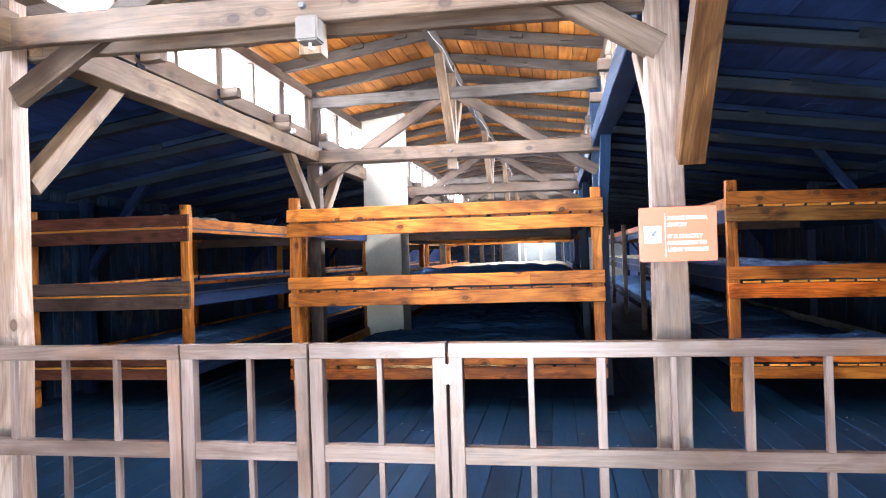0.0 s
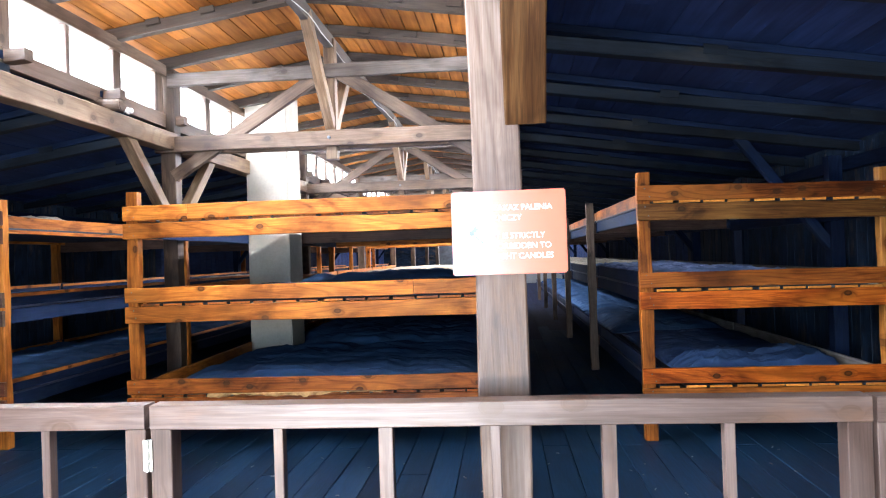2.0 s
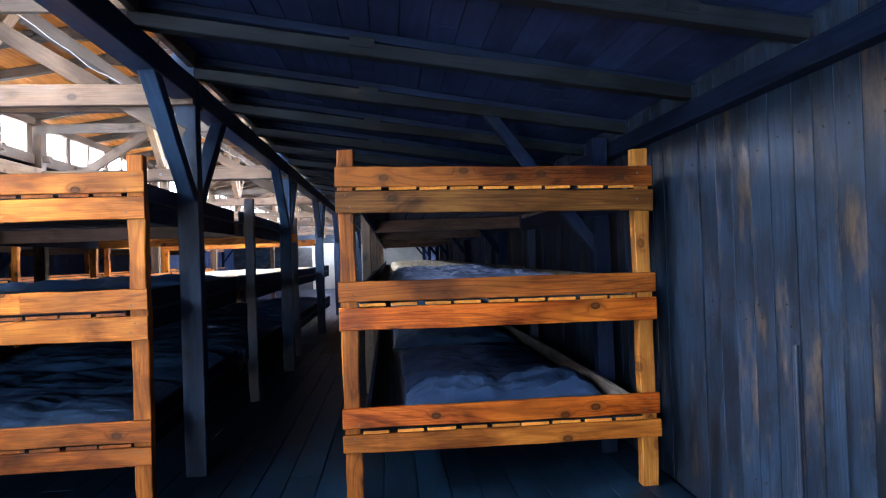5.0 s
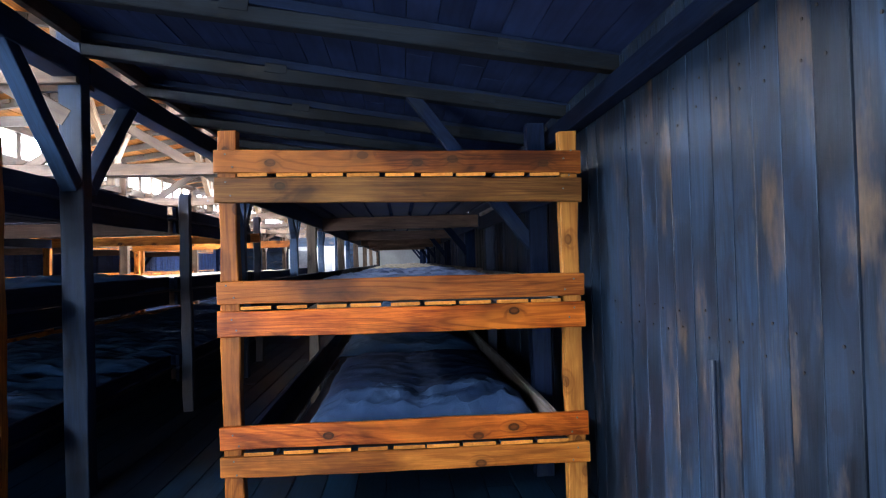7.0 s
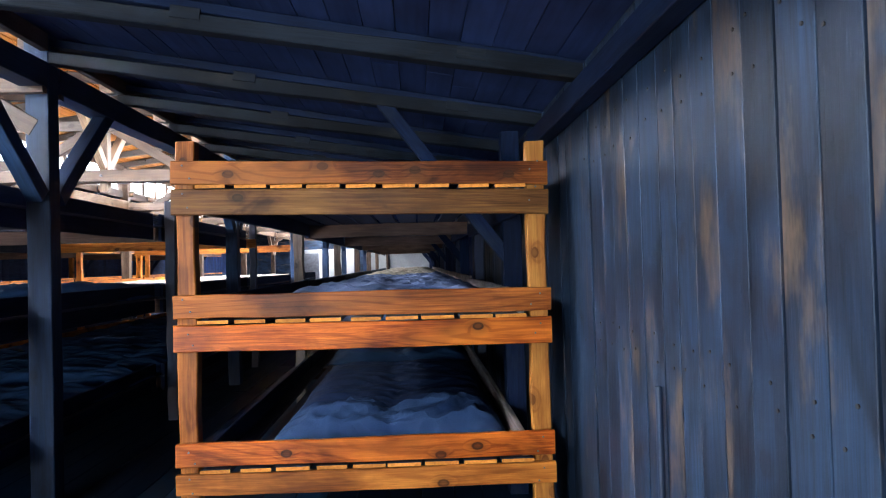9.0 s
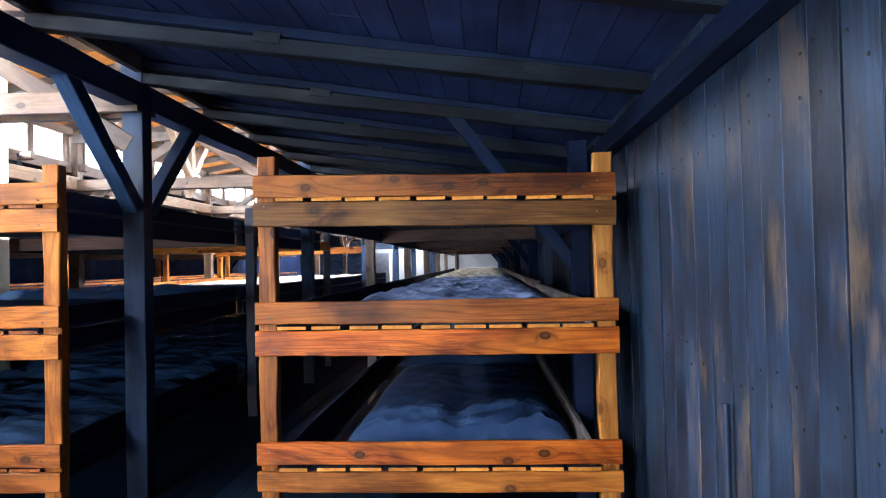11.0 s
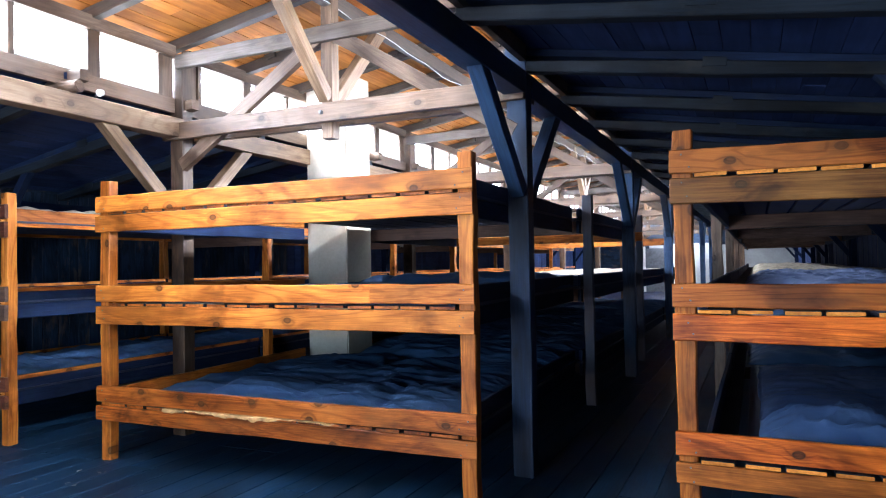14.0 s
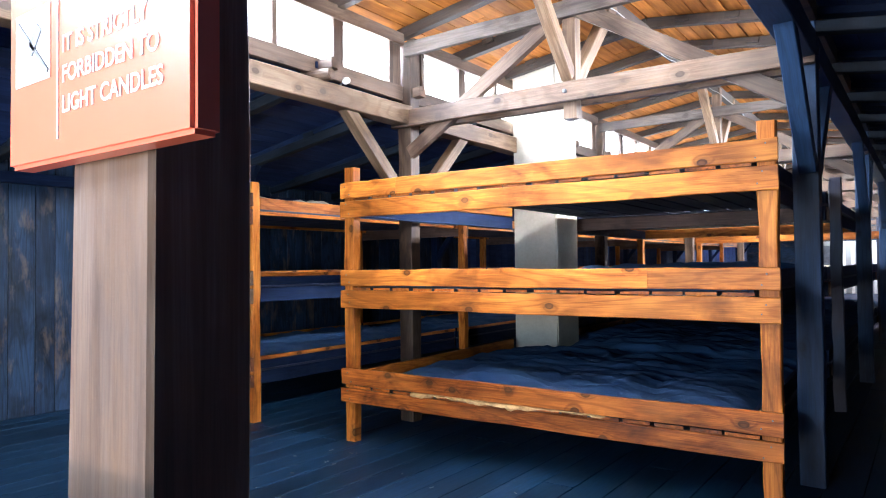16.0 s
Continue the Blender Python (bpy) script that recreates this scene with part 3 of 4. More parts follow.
# doubled rafters of the aisles, four to a bay
for i in range(-5, 32):
    y = TRUSS_Y[1] + BAY / 4 * i
    if y < Y0 + 0.05 or y > Y1 - 0.05:
        continue
    for s in (-1, 1):
        q = thing("aisle_rafter", (XC, y, 0), "dark doubled rafter under the aisle roof boards", "rafter", "aisle rafters")
        plank("rafter_end", q, (s * (HALF - 0.13), 0.01, S_TOP + 0.045), (s * (HALF + 0.02), 0.01, S_TOP + 0.04), 0.09, 0.085, W_BEAM, (0, 0, 1), 3, 0.004, "grey sawn rafter end")
        plank("rafter", q, (s * (HALF + 0.022), 0, S_TOP + 0.049), (s * 4.86, 0, E_EAVE + 0.053), 0.05, 0.10, W_SHADED, (0, 0, 1), 6, 0.003)
        plank("lower_rafter", q, (s * (HALF + 0.022), -0.01, S_TOP - 0.056), (s * 4.83, -0.01, E_EAVE + 0.028), 0.085, 0.09, W_UNDER, (0, 0, 1), 6, 0.005, "brown weathered lower rafter with shade put into its colour")
        for f in (0.42, 0.86):
            x, z = s * (HALF + 3.1 * f), S_TOP + 0.0 - 0.49 * f
            plank("spacer", q, (x - 0.07, -0.045, z + 0.01), (x + 0.07, -0.045, z + 0.01 - s * 0.02), 0.06, 0.03, W_UNDER, (0, 0, 1), 2, 0.002)

for s, xx in ((-1, XW), (1, XE)):
    pl = thing("eaves_plate", (xx - s * 0.047, 0, 2.19), "dark timber plate along the top of the side wall", "beam", "eaves plates")
    plank("beam", pl, (0, Y0, 0.08), (0, Y1, 0.08), 0.11, 0.09, W_SHADED, (0, 0, 1), 30, 0.004)
rb = thing("ridge_beam", (XC, 0, 3.6), "dark ridge beam under the nave roof", "beam")
plank("beam", rb, (0, Y0, 0.06), (0, Y1, 0.06), 0.13, 0.07, W_RAFTER, (0, 0, 1), 40, 0.004)

# ---- bunks ----
TIERS = ((0.524, 0.1275, 0.3765, 0.113), (1.3025, 0.125, 1.14, 0.14), (2.0075, 0.125, 1.8575, 0.135))


bm = bmesh.new()
bmesh.ops.create_cone(bm, cap_ends=True, segments=6, radius1=0.0055, radius2=0.0045, depth=0.006)
NAIL = bpy.data.meshes.new("nail")
bm.to_mesh(NAIL)
bm.free()
NAIL.materials.append(METAL)
RUSTY = NAIL.copy()
RUSTY.materials.clear()
RUSTY.materials.append(plain("rusty_nail", (0.022, 0.016, 0.012), 0.8, 0, 0.3, 40, 0.0))


def bunk(x0, x1, y, length, front, group, label, rz=0, rail=(W_BUNK, W_BUNK), wood_up=None, seed=0, top=True, woods=None, joints=(), notch=None, mix_rails=False, drop=(0, 0, 0), posts=None, sawn=None):
    """A three-tier bunk from x0 to x1 whose front stands at y. front: with its upper end boards."""
    r = random.Random(seed)
    b = thing("bunk_bed", ((x0 + x1) / 2, y, 0), label, "bunk bed", group, "", rz)
    h = (x1 - x0) / 2
    wood_up = wood_up or W_BUNK
    # inner cross boards are coloured darker, as they stand in shade
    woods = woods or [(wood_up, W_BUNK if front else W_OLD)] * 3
    for s in (-1, 1):
        px = s * (h - 0.060)
        plank("post", b, (px, 0.075, 0), (px, 0.075, 2.175 + r.uniform(-0.015, 0.015) - (drop[2] if s > 0 else 0) + (0.03 if s < 0 and notch else 0)), 0.10, 0.085, posts[0 if s < 0 else 1] if posts else W_BUNK if front or s < 0 or rail[1] is not W_SHADED else W_OLD, (1, 0, 0), 12, 0.0065)
        for i, (zu, wu, zl, wl) in enumerate(TIERS):
            if zu > 1.9 and not top:
                continue
            if s > 0:
                zu, zl = zu - drop[i], zl - drop[i]
            rx = s * (h - 0.155)
            dz = r.uniform(-0.012, 0.012)
            end = notch[2] - 0.03 if notch and notch[0] < rx < notch[1] else length
            # rails that lie in shade get the shaded wood
            plank("side_rail", b, (rx, 0.04, zu - 0.015), (rx, end + 0.03, zu - 0.015 + dz), 0.125, 0.032, rail[0 if s < 0 else 1] if i == 2 or not (mix_rails or (s < 0 and rail[1] is W_PALE)) else W_SHADED, (0, 0, 1), 7, 0.004)
            # bright strip added to draw the lit top edge of the rail
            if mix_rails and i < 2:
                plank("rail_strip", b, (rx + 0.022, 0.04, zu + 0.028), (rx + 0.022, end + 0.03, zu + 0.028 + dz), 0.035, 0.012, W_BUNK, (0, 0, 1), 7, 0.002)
            low_w, low_z, low_wood = (0.035, 0.05, W_BUNK) if mix_rails and i == 2 else (0.13, 0, W_SHADED)
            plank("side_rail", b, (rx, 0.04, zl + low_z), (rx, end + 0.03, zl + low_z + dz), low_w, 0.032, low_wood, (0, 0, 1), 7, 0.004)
    n = int((x1 - x0) / 0.2)
    for i, (zu, wu, zl, wl) in enumerate(TIERS):
        if i == 2 and not top:
            plank("lintel", b, (-h, 0.012, zl), (h, 0.012, zl), wl, 0.034, W_BUNK, (0, 0, 1), 9, 0.004)
            continue
        if front:
            za, zb = zu + r.uniform(-0.003, 0.005), zu + r.uniform(-0.003, 0.005) - drop[i]
            cut = dict(joints).get(i, h)
            zc = za + (zb - za) * (cut + h) / (2 * h)
            board = plank("end_board", b, (-h, 0.015, za), (cut, 0.015, zc), wu, 0.032, woods[i][0], (0, 0, 1), 9, 0.004)
            if cut < h:
                plank("end_board", b, (cut + 0.003, 0.015, zc), (h, 0.015, zb), wu, 0.032, woods[i][0], (0, 0, 1), 6, 0.004)
            for s in (-1, 1):
                for dx, z in ((0.06, zu + 0.03), (0.10, zu - 0.03), (0.07, zl + 0.03), (0.095, zl - 0.035)):
                    n_ = new("nail", NAIL)
                    n_.parent, n_.matrix_basis = b, pose(s * (h - dx) + r.uniform(-0.01, 0.01), -0.0065, z + r.uniform(-0.01, 0.01), 90)
                    under(n_, board)
        if front and mix_rails:
            plank("edge_strip", b, (-h + 0.05, 0.016, zl + wl / 2 + 0.010), (h - 0.05, 0.016, zl + wl / 2 + 0.010), 0.020, 0.030, W_GOLD, (0, 0, 1), 7, 0.002, "orange edge of a thin board")
        ce = h if front else h - 0.02
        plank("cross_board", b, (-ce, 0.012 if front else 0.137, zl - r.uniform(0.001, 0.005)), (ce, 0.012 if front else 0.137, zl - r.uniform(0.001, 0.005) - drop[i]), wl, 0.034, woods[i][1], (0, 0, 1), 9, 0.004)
        pitch = (2 * h - 0.22) / n
        zs = zl + wl / 2 + 0.0105
        for k in range(n):
            xs = -h + 0.11 + pitch * (k + 0.5) + r.uniform(-0.01, 0.01)
            stop = (0.25 if i == 2 else notch[2]) if notch and notch[0] < xs < notch[1] else length
            zz = zs - drop[i] * (xs + h) / (2 * h)
            # slat runs are coloured for shade, only their ends stay bright
            plank("slat", b, (xs, (-0.004 if sawn is W_SAWN else 0.010) + r.uniform(-0.003, 0.004), zz), (xs, stop + 0.02, zs), pitch - r.uniform(0.018, 0.040), 0.0185, W_UNLIT, (1, 0, 0), 2, 0.001, "", sawn)
    return b


def mattress(x0, x1, y0, y1, z, material, label, seed, lump=0.05, group="straw mattresses", crest=0.0, flat=1.0, crumple=0.045, wrinkle=1.0):
    """A lumpy straw mattress under a blanket, with folds and a sagging edge."""
    nx, ny = max(10, int((x1 - x0) / 0.035)), max(10, int((y1 - y0) / 0.035))
    sx, sy = (x1 - x0) / 2, (y1 - y0) / 2
    top, verts, faces = {}, [], []
    for i in range(nx + 1):
        for j in range(ny + 1):
            u, v = i / nx * 2 - 1, j / ny * 2 - 1
            p = Vector((u * sx * 1.6 + seed * 7.3, v * sy * 1.3 + seed * 3.1, seed))
            edge = (1 - abs(u) ** 8) * (1 - abs(v) ** 10)
            pad = 0.5 + 0.5 * math.cos(v * sy * 9.0 + 1.5 * noise.noise(p * 0.9))
            q = Vector((p.x * 1.3 + 0.6 * noise.noise(p * 1.7), p.y * 3.6 + 0.9 * noise.noise(p * 1.1), seed))
            q = q * wrinkle
            fold = (1 - abs(noise.noise(q * 0.9))) ** 4 + 0.5 * (1 - abs(noise.noise(q * 1.9))) ** 4
            sack = 0.05 * abs(math.sin(u * sx * 4.1 + 0.5 * noise.noise(p))) ** 0.5
            yy = (v + 1) * sy
            zz = 0.012 + edge * (0.045 + lump * (0.6 * noise.noise(p * 1.5) + 0.25 * noise.noise(p * 4.0)) + 0.02 * pad + crumple * fold + sack) * flat
            zz += crest * math.exp(-((yy - 0.34) / 0.2) ** 2) * (1 - abs(u) ** 6) * (0.8 + 0.4 * noise.noise(p * 2.5)) * min(1, yy / 0.12)
            wob = 0.025 * noise.noise(p * 2.2)
            top[i, j] = len(verts)
            verts.append((u * sx + wob * abs(u), v * sy + wob * abs(v), max(zz, 0.008)))
    low = {}
    for (i, j), k in list(top.items()):
        if i in (0, nx) or j in (0, ny):
            low[i, j] = len(verts)
            verts.append((verts[k][0] * 0.99, verts[k][1] * 0.99, 0.0))
    for i in range(nx):
        for j in range(ny):
            faces.append((top[i, j], top[i + 1, j], top[i + 1, j + 1], top[i, j + 1]))
    ring = [(i, 0) for i in range(nx)] + [(nx, j) for j in range(ny)] + [(i, ny) for i in range(nx, 0, -1)] + [(0, j) for j in range(ny, 0, -1)]
    for a, b in zip(ring, ring[1:] + ring[:1]):
        faces.append((top[a], low[a], low[b], top[b]))
    faces.append(tuple(low[a] for a in reversed(ring)))
    me = bpy.data.meshes.new("straw_mattress")
    me.from_pydata(verts, [], faces)
    me.materials.append(material)
    me.shade_smooth()
    ob = new("straw_mattress", me)
    ob.location = ((x0 + x1) / 2, (y0 + y1) / 2, z)
    return tagged(ob, label, "mattress", group)


SLAT_TOP = [zl + wl / 2 + 0.0205 for _, _, zl, wl in TIERS]
ROWS_OF_BUNKS = (
    ("centre", -2.735, 0.46, [(6.63, 3.22), (9.9, 3.35), (13.3, 3.35), (16.7, 3.35)], 1.2),
    ("east", 1.588, 3.577, [(6.67, 3.35), (10.05, 3.35), (13.45, 3.35), (16.85, 3.35), (20.25, 3.35), (23.65, 3.35)], 0),
    ("west", -5.82, -3.83, [(6.57, 3.35), (9.97, 3.35), (13.4, 3.35), (16.8, 3.35), (20.2, 3.35), (23.6, 3.35)], 0))
seed = 0
# centre rails facing east are coloured dark for their unlit side
RAILS = {"centre": (W_BUNK, W_SHADED), "east": (W_BROWN, W_PALE), "west": (W_BUNK, W_BUNK)}
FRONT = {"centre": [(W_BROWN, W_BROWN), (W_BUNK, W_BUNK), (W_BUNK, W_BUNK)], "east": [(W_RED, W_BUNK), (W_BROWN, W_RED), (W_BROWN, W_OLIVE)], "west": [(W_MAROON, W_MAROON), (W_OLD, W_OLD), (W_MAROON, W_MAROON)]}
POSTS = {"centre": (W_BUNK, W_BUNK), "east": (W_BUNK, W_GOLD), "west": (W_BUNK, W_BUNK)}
# far right-hand posts are coloured dark for the shade they stand in
FAR_POSTS = {"centre": (W_BUNK, W_UNLIT), "east": (W_BEAM, W_UNLIT), "west": (W_BUNK, W_BUNK)}
for side, x0, x1, spans, rz in ROWS_OF_BUNKS:
    for k, (y, l) in enumerate(spans):
        seed += 1
        first = k == 0
        bunk(x0, x1, y, l, first, "wooden bunks", "three-tier pine bunk with slatted berths" + (" and nailed end boards" if first else " joined in a row"),
             rz if first else 0, RAILS[side], seed=seed, woods=FRONT[side] if first else None, joints=((1, 0.88), (2, -1.03)) if side == "centre" else (), mix_rails=side == "west", drop=(0, 0.012, 0.038) if side == "east" and first else (0, 0, 0), sawn=W_SAWN if side == "east" and first else W_BROWN if side == "centre" and first else None, posts=POSTS[side] if first else FAR_POSTS[side], notch=(-1.63, -0.97, 2.55) if side == "centre" and first else None, top=not (side == "centre" and k > 1))
        # unseen blankets, added to stop light falling through the top slats
        if side != "west" and not (side == "centre" and k > 1):
            mattress(x0 + 0.75 if side == "centre" and first else x0 + 0.20, x1 - 0.20, y + 0.10, y + l - 0.05, SLAT_TOP[2] + 0.001, SHADED_CLOTH, "unseen thin dark blanket added to block light on the top berth", seed + 120, flat=0.3)
        for tier in (0, 1):
            start = y + (0.42 if (side == "east" and first and tier == 0) else 0.9 if (side == "east" and first) else 0.12)
            # far middle berths are paler, the daylight on them put into the colour
            far = y > 12 and tier == 1
            stop = y + (2.55 if side == "centre" and first else l)
            if stop < y + l:
                mattress(x0 + 0.62, x1 - 0.18, stop + 0.03, y + l, SLAT_TOP[tier] + 0.001, CLOTH, "dull blue-grey blanket over a short straw mattress", seed * 2 + tier + 50)
            # one mattress in two colours: lit front end, shaded rear
            if side == "east" and first and tier == 0:
                mattress(x0 + 0.40, x1 - 0.20, start, start + 0.56, SLAT_TOP[0] + 0.001, LIT_CLOTH, "blue-grey bulging mattress end, paler with the light painted in", 77, crest=0.03, crumple=0.055, wrinkle=1.6)
                mattress(x0 + 0.40, x1 - 0.20, start + 0.57, stop, SLAT_TOP[0] + 0.001, SHADED_CLOTH, "blue blanket over a lumpy straw mattress, darkened for shade", 78, flat=0.6)
                continue
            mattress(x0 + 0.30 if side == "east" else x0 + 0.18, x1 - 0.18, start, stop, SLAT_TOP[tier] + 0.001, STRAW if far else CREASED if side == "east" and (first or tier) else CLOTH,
                     "pale straw mattress on the slats of a bunk" if far else "blue-grey crumpled blanket with highlights painted along its creases" if side == "east" and (first or tier) else "dull blue-grey blanket over a lumpy straw mattress", seed * 2 + tier,
                     flat=0.35 if side == "west" and tier else 0.5 if tier else 0.85, crumple=0.10 if side == "east" and tier else 0.045, wrinkle=1.35 if side == "east" else 1.0)
mattress(-5.6, -4.02, 6.9, 8.6, SLAT_TOP[2] + 0.001, STRAW, "pale straw mattress on the top berth of a bunk", 91, 0.08)

# ticking that hangs out between the lowest boards of the middle bunk
rt = thing("ragged_ticking", (-1.28, 6.624, 0.437), "torn pale straw ticking hanging over a bunk board", "cloth", "", "", 1.2)
verts, faces = [], []
for i in range(61):
    u = i / 60
    drop = max(0.001, 0.006 + 0.016 * math.sin(math.pi * u) + 0.034 * noise.noise((u * 7, 1.3, 0)) + 0.020 * noise.noise((u * 33, 4.2, 0)))
    yo = 0.006 * noise.noise((u * 14, 8.1, 0))
    for d, y in ((0.022, 0.010), (0.018, -0.012 + yo), (0.018 - drop, -0.018 + yo)):
        verts.append((-0.75 + 1.5 * u, y, d))
    for d, y in ((0.019, 0.010), (0.015, -0.008 + yo), (0.020 - drop, -0.014 + yo)):
        verts.append((-0.75 + 1.5 * u, y, d))
for i in range(60):
    a = i * 6
    for p, q in ((0, 1), (1, 2), (4, 3), (5, 4), (2, 5), (3, 0)):
        faces.append((a + p, a + q, a + q + 6, a + p + 6))
me = bpy.data.meshes.new("torn_edge")
me.from_pydata(verts, [], faces)
me.materials.append(plain("tan_ticking", (0.52, 0.30, 0.12), 0.95, 0, 0.6, 14, 0.4))
ob = new("torn_edge", me)
ob.parent = rt
bm = bmesh.new()
rr = random.Random(12)
for _ in range(46):
    p = pose(rr.uniform(-3.4, 2.6), rr.uniform(5.2, 6.5), 0.004, rr.uniform(-8, 8), rr.uniform(-8, 8), rr.uniform(0, 180))
    bmesh.ops.create_cube(bm, size=1, matrix=p @ Matrix.Diagonal((rr.uniform(0.008, 0.035), rr.uniform(0.004, 0.010), 0.004, 1)))
tagged(part("wood_chips", bm, W_PALE, None), "pale splinters and chips strewn on the floor", "debris", kind="stuff")

# ---- chimney ----
ch = thing("chimney", (-2.42, 9.57, 0), "pale plastered square chimney stack rising through the roof", "chimney")
part("shaft", box_bm(-0.265, 0.265, -0.265, 0.265, 0, 4.3, 0.012), PLASTER, ch)

# ---- fence ----


def fence_panel(x0, x1, bars, thick, z_top=1.175):
    """A railing panel: stiles, three rails and upright bars. thick: bars as stout as the stiles."""
    f = thing("fence_panel", ((x0 + x1) / 2, 2.88, 0), "low grey-brown painted wooden railing panel", "fence", "railing across the barrack")
    h, m = (x1 - x0) / 2, (x0 + x1) / 2
    plank("top_rail", f, (-h, 0, z_top - 0.0325), (h, 0, z_top - 0.0325), 0.065, 0.06, W_FENCE, (0, 0, 1), 6, 0.0015)
    plank("middle_rail", f, (-h + 0.05, 0.002, 0.69), (h - 0.05, 0.002, 0.69), 0.075, 0.045, W_FENCE, (0, 0, 1), 5, 0.0015)
    plank("bottom_rail", f, (-h + 0.05, 0.002, 0.14), (h - 0.05, 0.002, 0.14), 0.075, 0.045, W_FENCE, (0, 0, 1), 5, 0.0015)
    for s in (-1, 1):
        plank("stile", f, (s * (h - 0.03), 0, 0), (s * (h - 0.03), 0, z_top - 0.065), 0.06, 0.055, W_FENCE, (1, 0, 0), 5, 0.0015)
    for x in bars:
        w = 0.038 if x in thick else 0.026
        for a, b in ((0.178, 0.652), (0.728, z_top - 0.066)):
            plank("bar", f, (x - m, 0.004, a), (x - m, 0.004, b), w, 0.032, W_FENCE, (1, 0, 0), 4, 0.001)
    return f


fence_panel(-5.80, -3.56, [-5.4, -5.0, -4.6, -4.2, -3.9], ())
fence_panel(-3.55, -1.725, [-3.2, -2.9, -2.61, -2.33, -2.06], ())
fence_panel(-1.715, -1.105, [-1.39], ())
fence_panel(-1.095, -0.480, [-0.78], ())
fence_panel(-0.468, 1.385, [-0.12, 0.17, 0.46, 0.75, 1.05], (0.17, 0.75))
fence_panel(1.395, 3.60, [1.7, 2.0, 2.3, 2.65, 3.0, 3.3], (2.0, 2.65), 1.172)

bm = box_bm(-0.487, -0.461, 2.8455, 2.8495, 1.0, 1.085, 0.001)
for z in (1.0, 1.03, 1.06):
    bmesh.ops.create_cone(bm, cap_ends=True, segments=10, radius1=0.006, radius2=0.006, depth=0.024, matrix=Matrix.Translation((-0.474, 2.8445, z + 0.0125)))
tagged(part("hinge", bm, plain("zinc_hinge", (0.75, 0.72, 0.62), 0.35, 0.6, 0.15, 20, 0.05), None), "small pale zinc hinge joining two railing panels", "hinge")

# ---- sign ----
sg = thing("notice_sign", (0.514, 2.996, 1.496), "orange-red notice board with white writing fixed to a post", "sign")
part("board", box_bm(-0.158, 0.158, -0.016, 0.010, 0, 0.232, 0.004), SIGN_RED, sg)
picto = part("pictogram", box_bm(-0.140, -0.068, -0.0170, -0.016, 0.080, 0.152), SIGN_WHITE, sg, "white square pictogram field")
part("dividing_line", box_bm(-0.0535, -0.0515, -0.0170, -0.016, 0.02, 0.205), SIGN_WHITE, sg)
bm = bmesh.new()
for a, l, w in ((-42, 0.085, 0.004), (48, 0.03, 0.012)):
    bmesh.ops.create_cube(bm, size=1, matrix=pose(-0.102 + (0.004 if a > 0 else 0), -0.0172, 0.115 + (0.006 if a > 0 else 0), 0, -a, 0) @ Matrix.Diagonal((l, 0.002, w, 1)))
under(part("candle_mark", bm, METAL, sg, "dark struck-out candle mark"), picto)


def lettering(text, x, z, size, parent):
    cu = bpy.data.curves.new("lettering", "FONT")
    cu.body, cu.size, cu.extrude, cu.offset = text, size, 0.0004, 0.0003
    tmp = bpy.data.objects.new("tmp", cu)
    me = bpy.data.meshes.new_from_object(tmp)
    bpy.data.objects.remove(tmp)
    me.materials.clear()
    me.materials.append(SIGN_WHITE)
    ob = new("lettering", me)
    ob.parent = parent
    ob.matrix_basis = pose(x, -0.0166, z, 90)
    return ob


for text, z in (("ZAKAZ PALENIA", 0.177), ("ZNICZY", 0.149), ("IT IS STRICTLY", 0.099), ("FORBIDDEN TO", 0.071), ("LIGHT CANDLES", 0.043)):
    lettering(text, -0.044, z, 0.0221, sg)

# ---- fixtures ----
pp = thing("pipe", (XE - 0.022, 5.37, 0), "dark steel pipe standing against the plank wall", "pipe")
tube("tube", pp, [(0, 0, 0), (0, 0, 1.06)], 0.013, plain("dark_pipe_paint", (0.02, 0.035, 0.07), 0.4, 0.2, 0.3, 9, 0.05))
jb = thing("junction_box", (-1.06, 2.885, 2.47), "small cream electrical box under a tie beam", "junction box")
part("casing", box_bm(-0.052, 0.052, -0.05, 0.05, 0.055, 0.165, 0.008), BOX_PAINT, jb)
tube("gland", jb, [(0, 0, 0.056), (0.0, 0, 0.035), (0.02, 0, 0.028)], 0.008, CABLE)
lg = thing("timber_stub", (XC - HALF - 0.02, 6.32, 2.875), "short round timber stub lying on a wall plate", "timber")
bm = bmesh.new()
bmesh.ops.create_cone(bm, cap_ends=True, segments=14, radius1=0.052, radius2=0.047, depth=0.30, matrix=pose(0.02, 0, 0, 0, 90, 8))
bmesh.ops.bevel(bm, geom=[e for e in bm.edges if e.calc_face_angle(0) > 1], offset=0.008, segments=2, affect="EDGES")
part("stub", bm, W_BEAM, lg)
ins = thing("insulator", (XC - HALF + 0.03, 6.56, 2.832), "white porcelain cable insulator on an iron bracket", "insulator")
tube("bracket", ins, [(0, 0, 0), (0, 0, 0.03), (0.03, 0, 0.045), (0.06, 0, 0.045)], 0.007, METAL)
for x, rad in ((0.045, 0.030), (0.075, 0.024)):
    bm = bmesh.new()
    bmesh.ops.create_uvsphere(bm, u_segments=14, v_segments=8, radius=rad, matrix=pose(x, 0, 0.045) @ Matrix.Diagonal((0.6, 1, 1, 1)))
    part("porcelain_bell", bm, CABLE, ins, "", True)
cb = thing("cable", (XC, 0, 0), "pale grey electric cable slung along the ridge", "cable")
pts = []
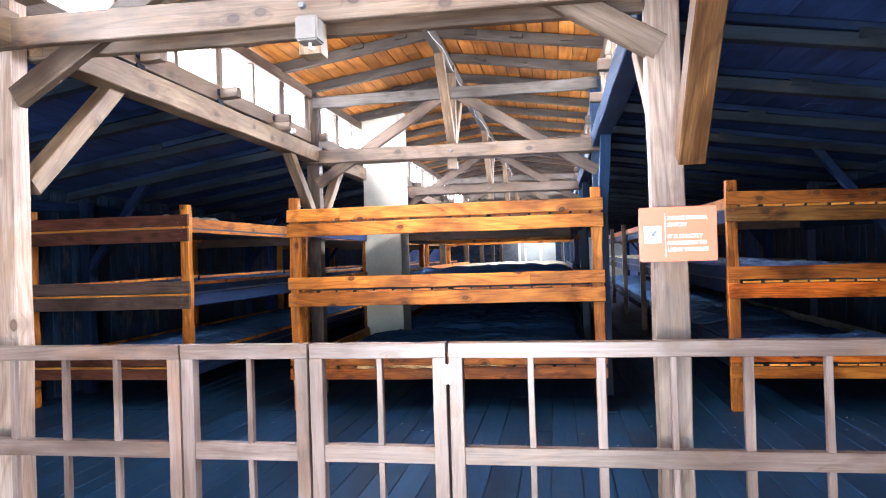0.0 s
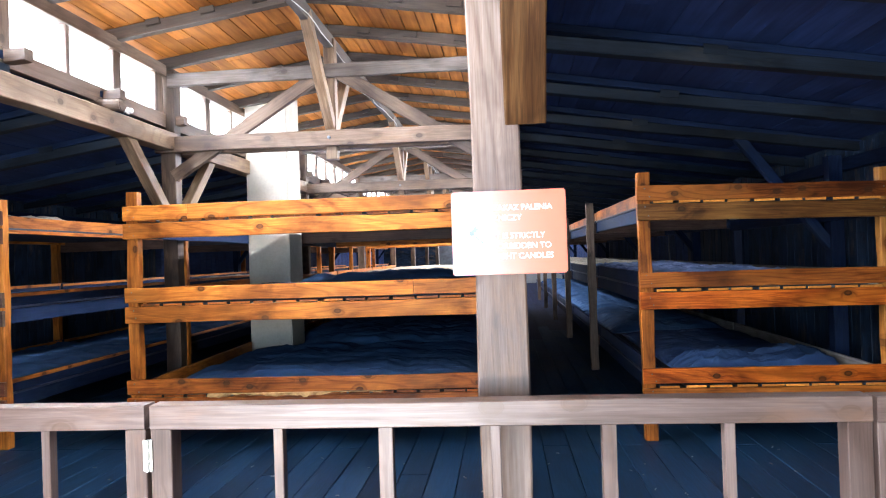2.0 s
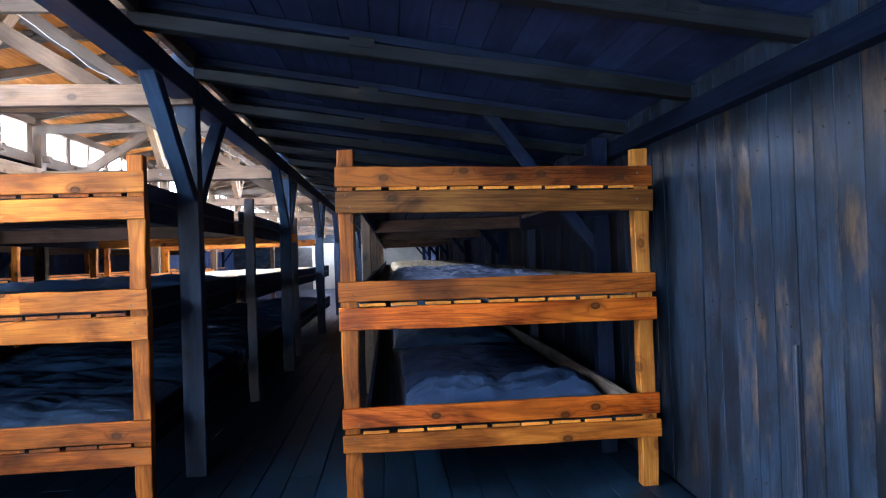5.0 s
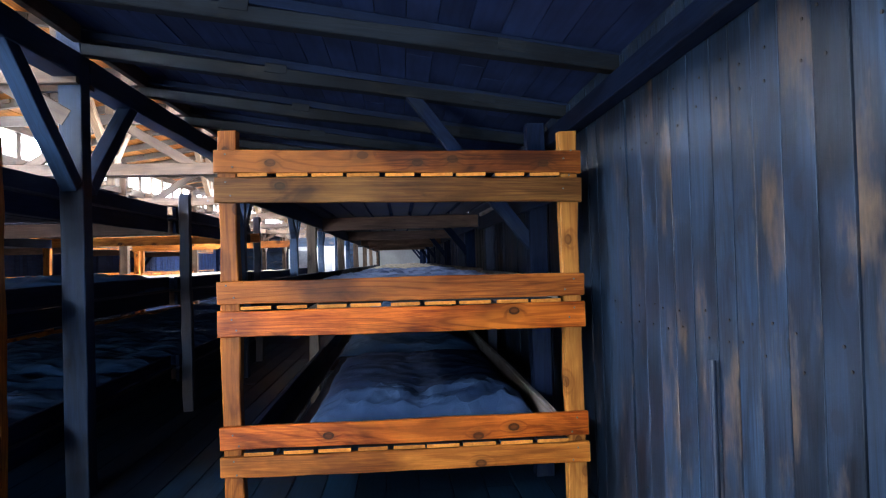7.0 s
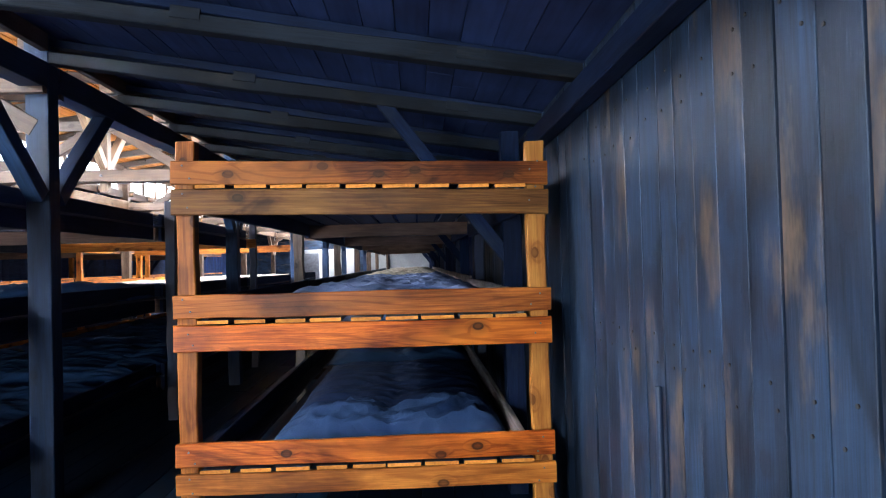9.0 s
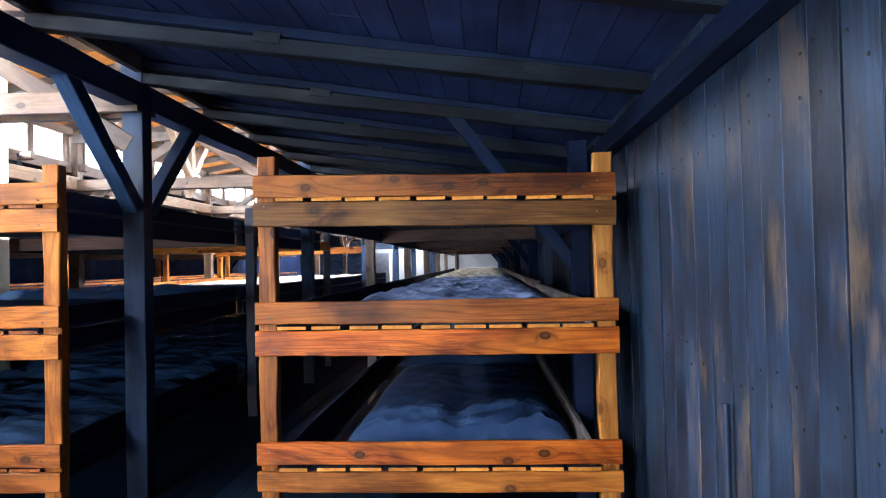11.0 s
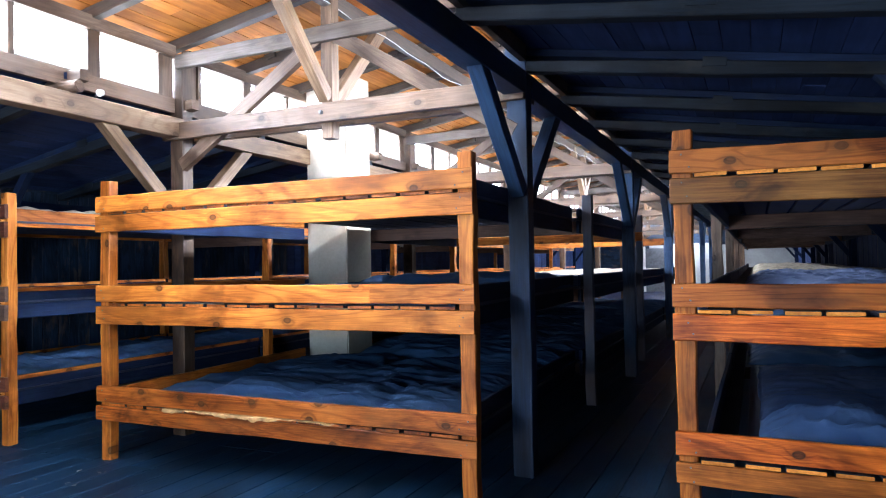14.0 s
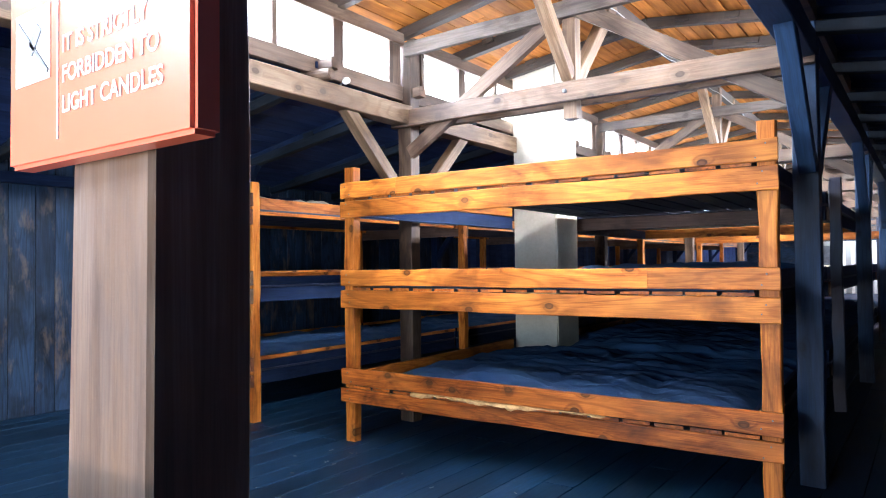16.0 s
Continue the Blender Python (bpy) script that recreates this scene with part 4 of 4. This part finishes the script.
for k in range(160):
    y = 1.0 + k * 0.22
    ph = ((y - FIRST) % BAY) / BAY
    pts.append((0.06 + 0.02 * math.sin(y * 3.1), y, 3.60 - 0.05 * math.sin(math.pi * ph) + 0.012 * math.sin(y * 7)))
tube("wire", cb, pts, 0.0042, plain("grey_cable", (0.42, 0.41, 0.40), 0.5, 0, 0.15, 9, 0.0))

# ---- planks of walls and floor ----
SEAMS = (4.15, 4.30, 4.45, 4.61, 4.765, 4.93, 5.09, 5.235, 5.375, 5.565, 5.74, 5.915, 6.09, 6.285, 6.615)
r = random.Random(5)
for wall, x, s in ((wall_e, XE, 1), (wall_w, XW, -1)):
    rest_v, rest_f = [], []
    y = Y0
    while y < Y1 - 0.02:
        w = min(r.choice((0.13, 0.15, 0.18, 0.21, 0.24)), Y1 - y)
        if s > 0 and SEAMS[0] - 0.32 < y < SEAMS[-1] - 0.01:
            w = next(q for q in SEAMS if q > y + 0.02) - y
        lo = r.uniform(0, 0.008)
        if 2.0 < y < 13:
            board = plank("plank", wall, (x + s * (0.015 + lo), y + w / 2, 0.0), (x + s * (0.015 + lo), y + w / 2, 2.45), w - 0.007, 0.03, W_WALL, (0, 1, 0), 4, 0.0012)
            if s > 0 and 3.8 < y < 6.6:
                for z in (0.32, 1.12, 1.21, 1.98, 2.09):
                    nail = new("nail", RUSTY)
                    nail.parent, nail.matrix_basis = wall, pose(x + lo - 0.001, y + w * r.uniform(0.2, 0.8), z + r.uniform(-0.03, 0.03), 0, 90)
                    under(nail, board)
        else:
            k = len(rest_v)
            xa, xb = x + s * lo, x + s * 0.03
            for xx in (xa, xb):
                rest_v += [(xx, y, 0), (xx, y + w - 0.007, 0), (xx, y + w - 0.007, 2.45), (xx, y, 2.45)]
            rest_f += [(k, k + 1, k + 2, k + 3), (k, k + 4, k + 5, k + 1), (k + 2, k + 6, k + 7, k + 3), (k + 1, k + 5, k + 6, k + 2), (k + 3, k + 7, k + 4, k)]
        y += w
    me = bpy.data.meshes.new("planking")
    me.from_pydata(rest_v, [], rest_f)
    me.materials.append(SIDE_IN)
    ob = new("planking", me)
    ob.parent = wall
    tagged(ob, kind="stuff")
rest_v, rest_f = [], []
x = XW
while x < XE - 0.02:
    w = min(r.choice((0.19, 0.21, 0.22)), XE - x)
    y = Y0
    while y < Y1:
        l = min(r.choice((3.4, 4.1, 4.8)), Y1 - y)
        z = -0.015 - r.uniform(0, 0.004)
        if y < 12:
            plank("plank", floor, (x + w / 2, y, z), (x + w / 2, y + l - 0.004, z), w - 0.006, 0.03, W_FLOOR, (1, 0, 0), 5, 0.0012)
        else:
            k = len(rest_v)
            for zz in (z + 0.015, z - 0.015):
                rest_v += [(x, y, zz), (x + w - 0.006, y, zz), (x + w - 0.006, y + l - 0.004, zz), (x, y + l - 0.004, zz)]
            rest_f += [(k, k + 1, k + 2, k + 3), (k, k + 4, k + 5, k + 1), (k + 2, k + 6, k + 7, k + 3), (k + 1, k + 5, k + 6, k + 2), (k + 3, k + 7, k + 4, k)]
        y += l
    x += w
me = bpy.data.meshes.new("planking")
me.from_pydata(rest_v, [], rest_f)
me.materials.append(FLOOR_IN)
ob = new("planking", me)
ob.parent = floor
tagged(ob, kind="stuff")
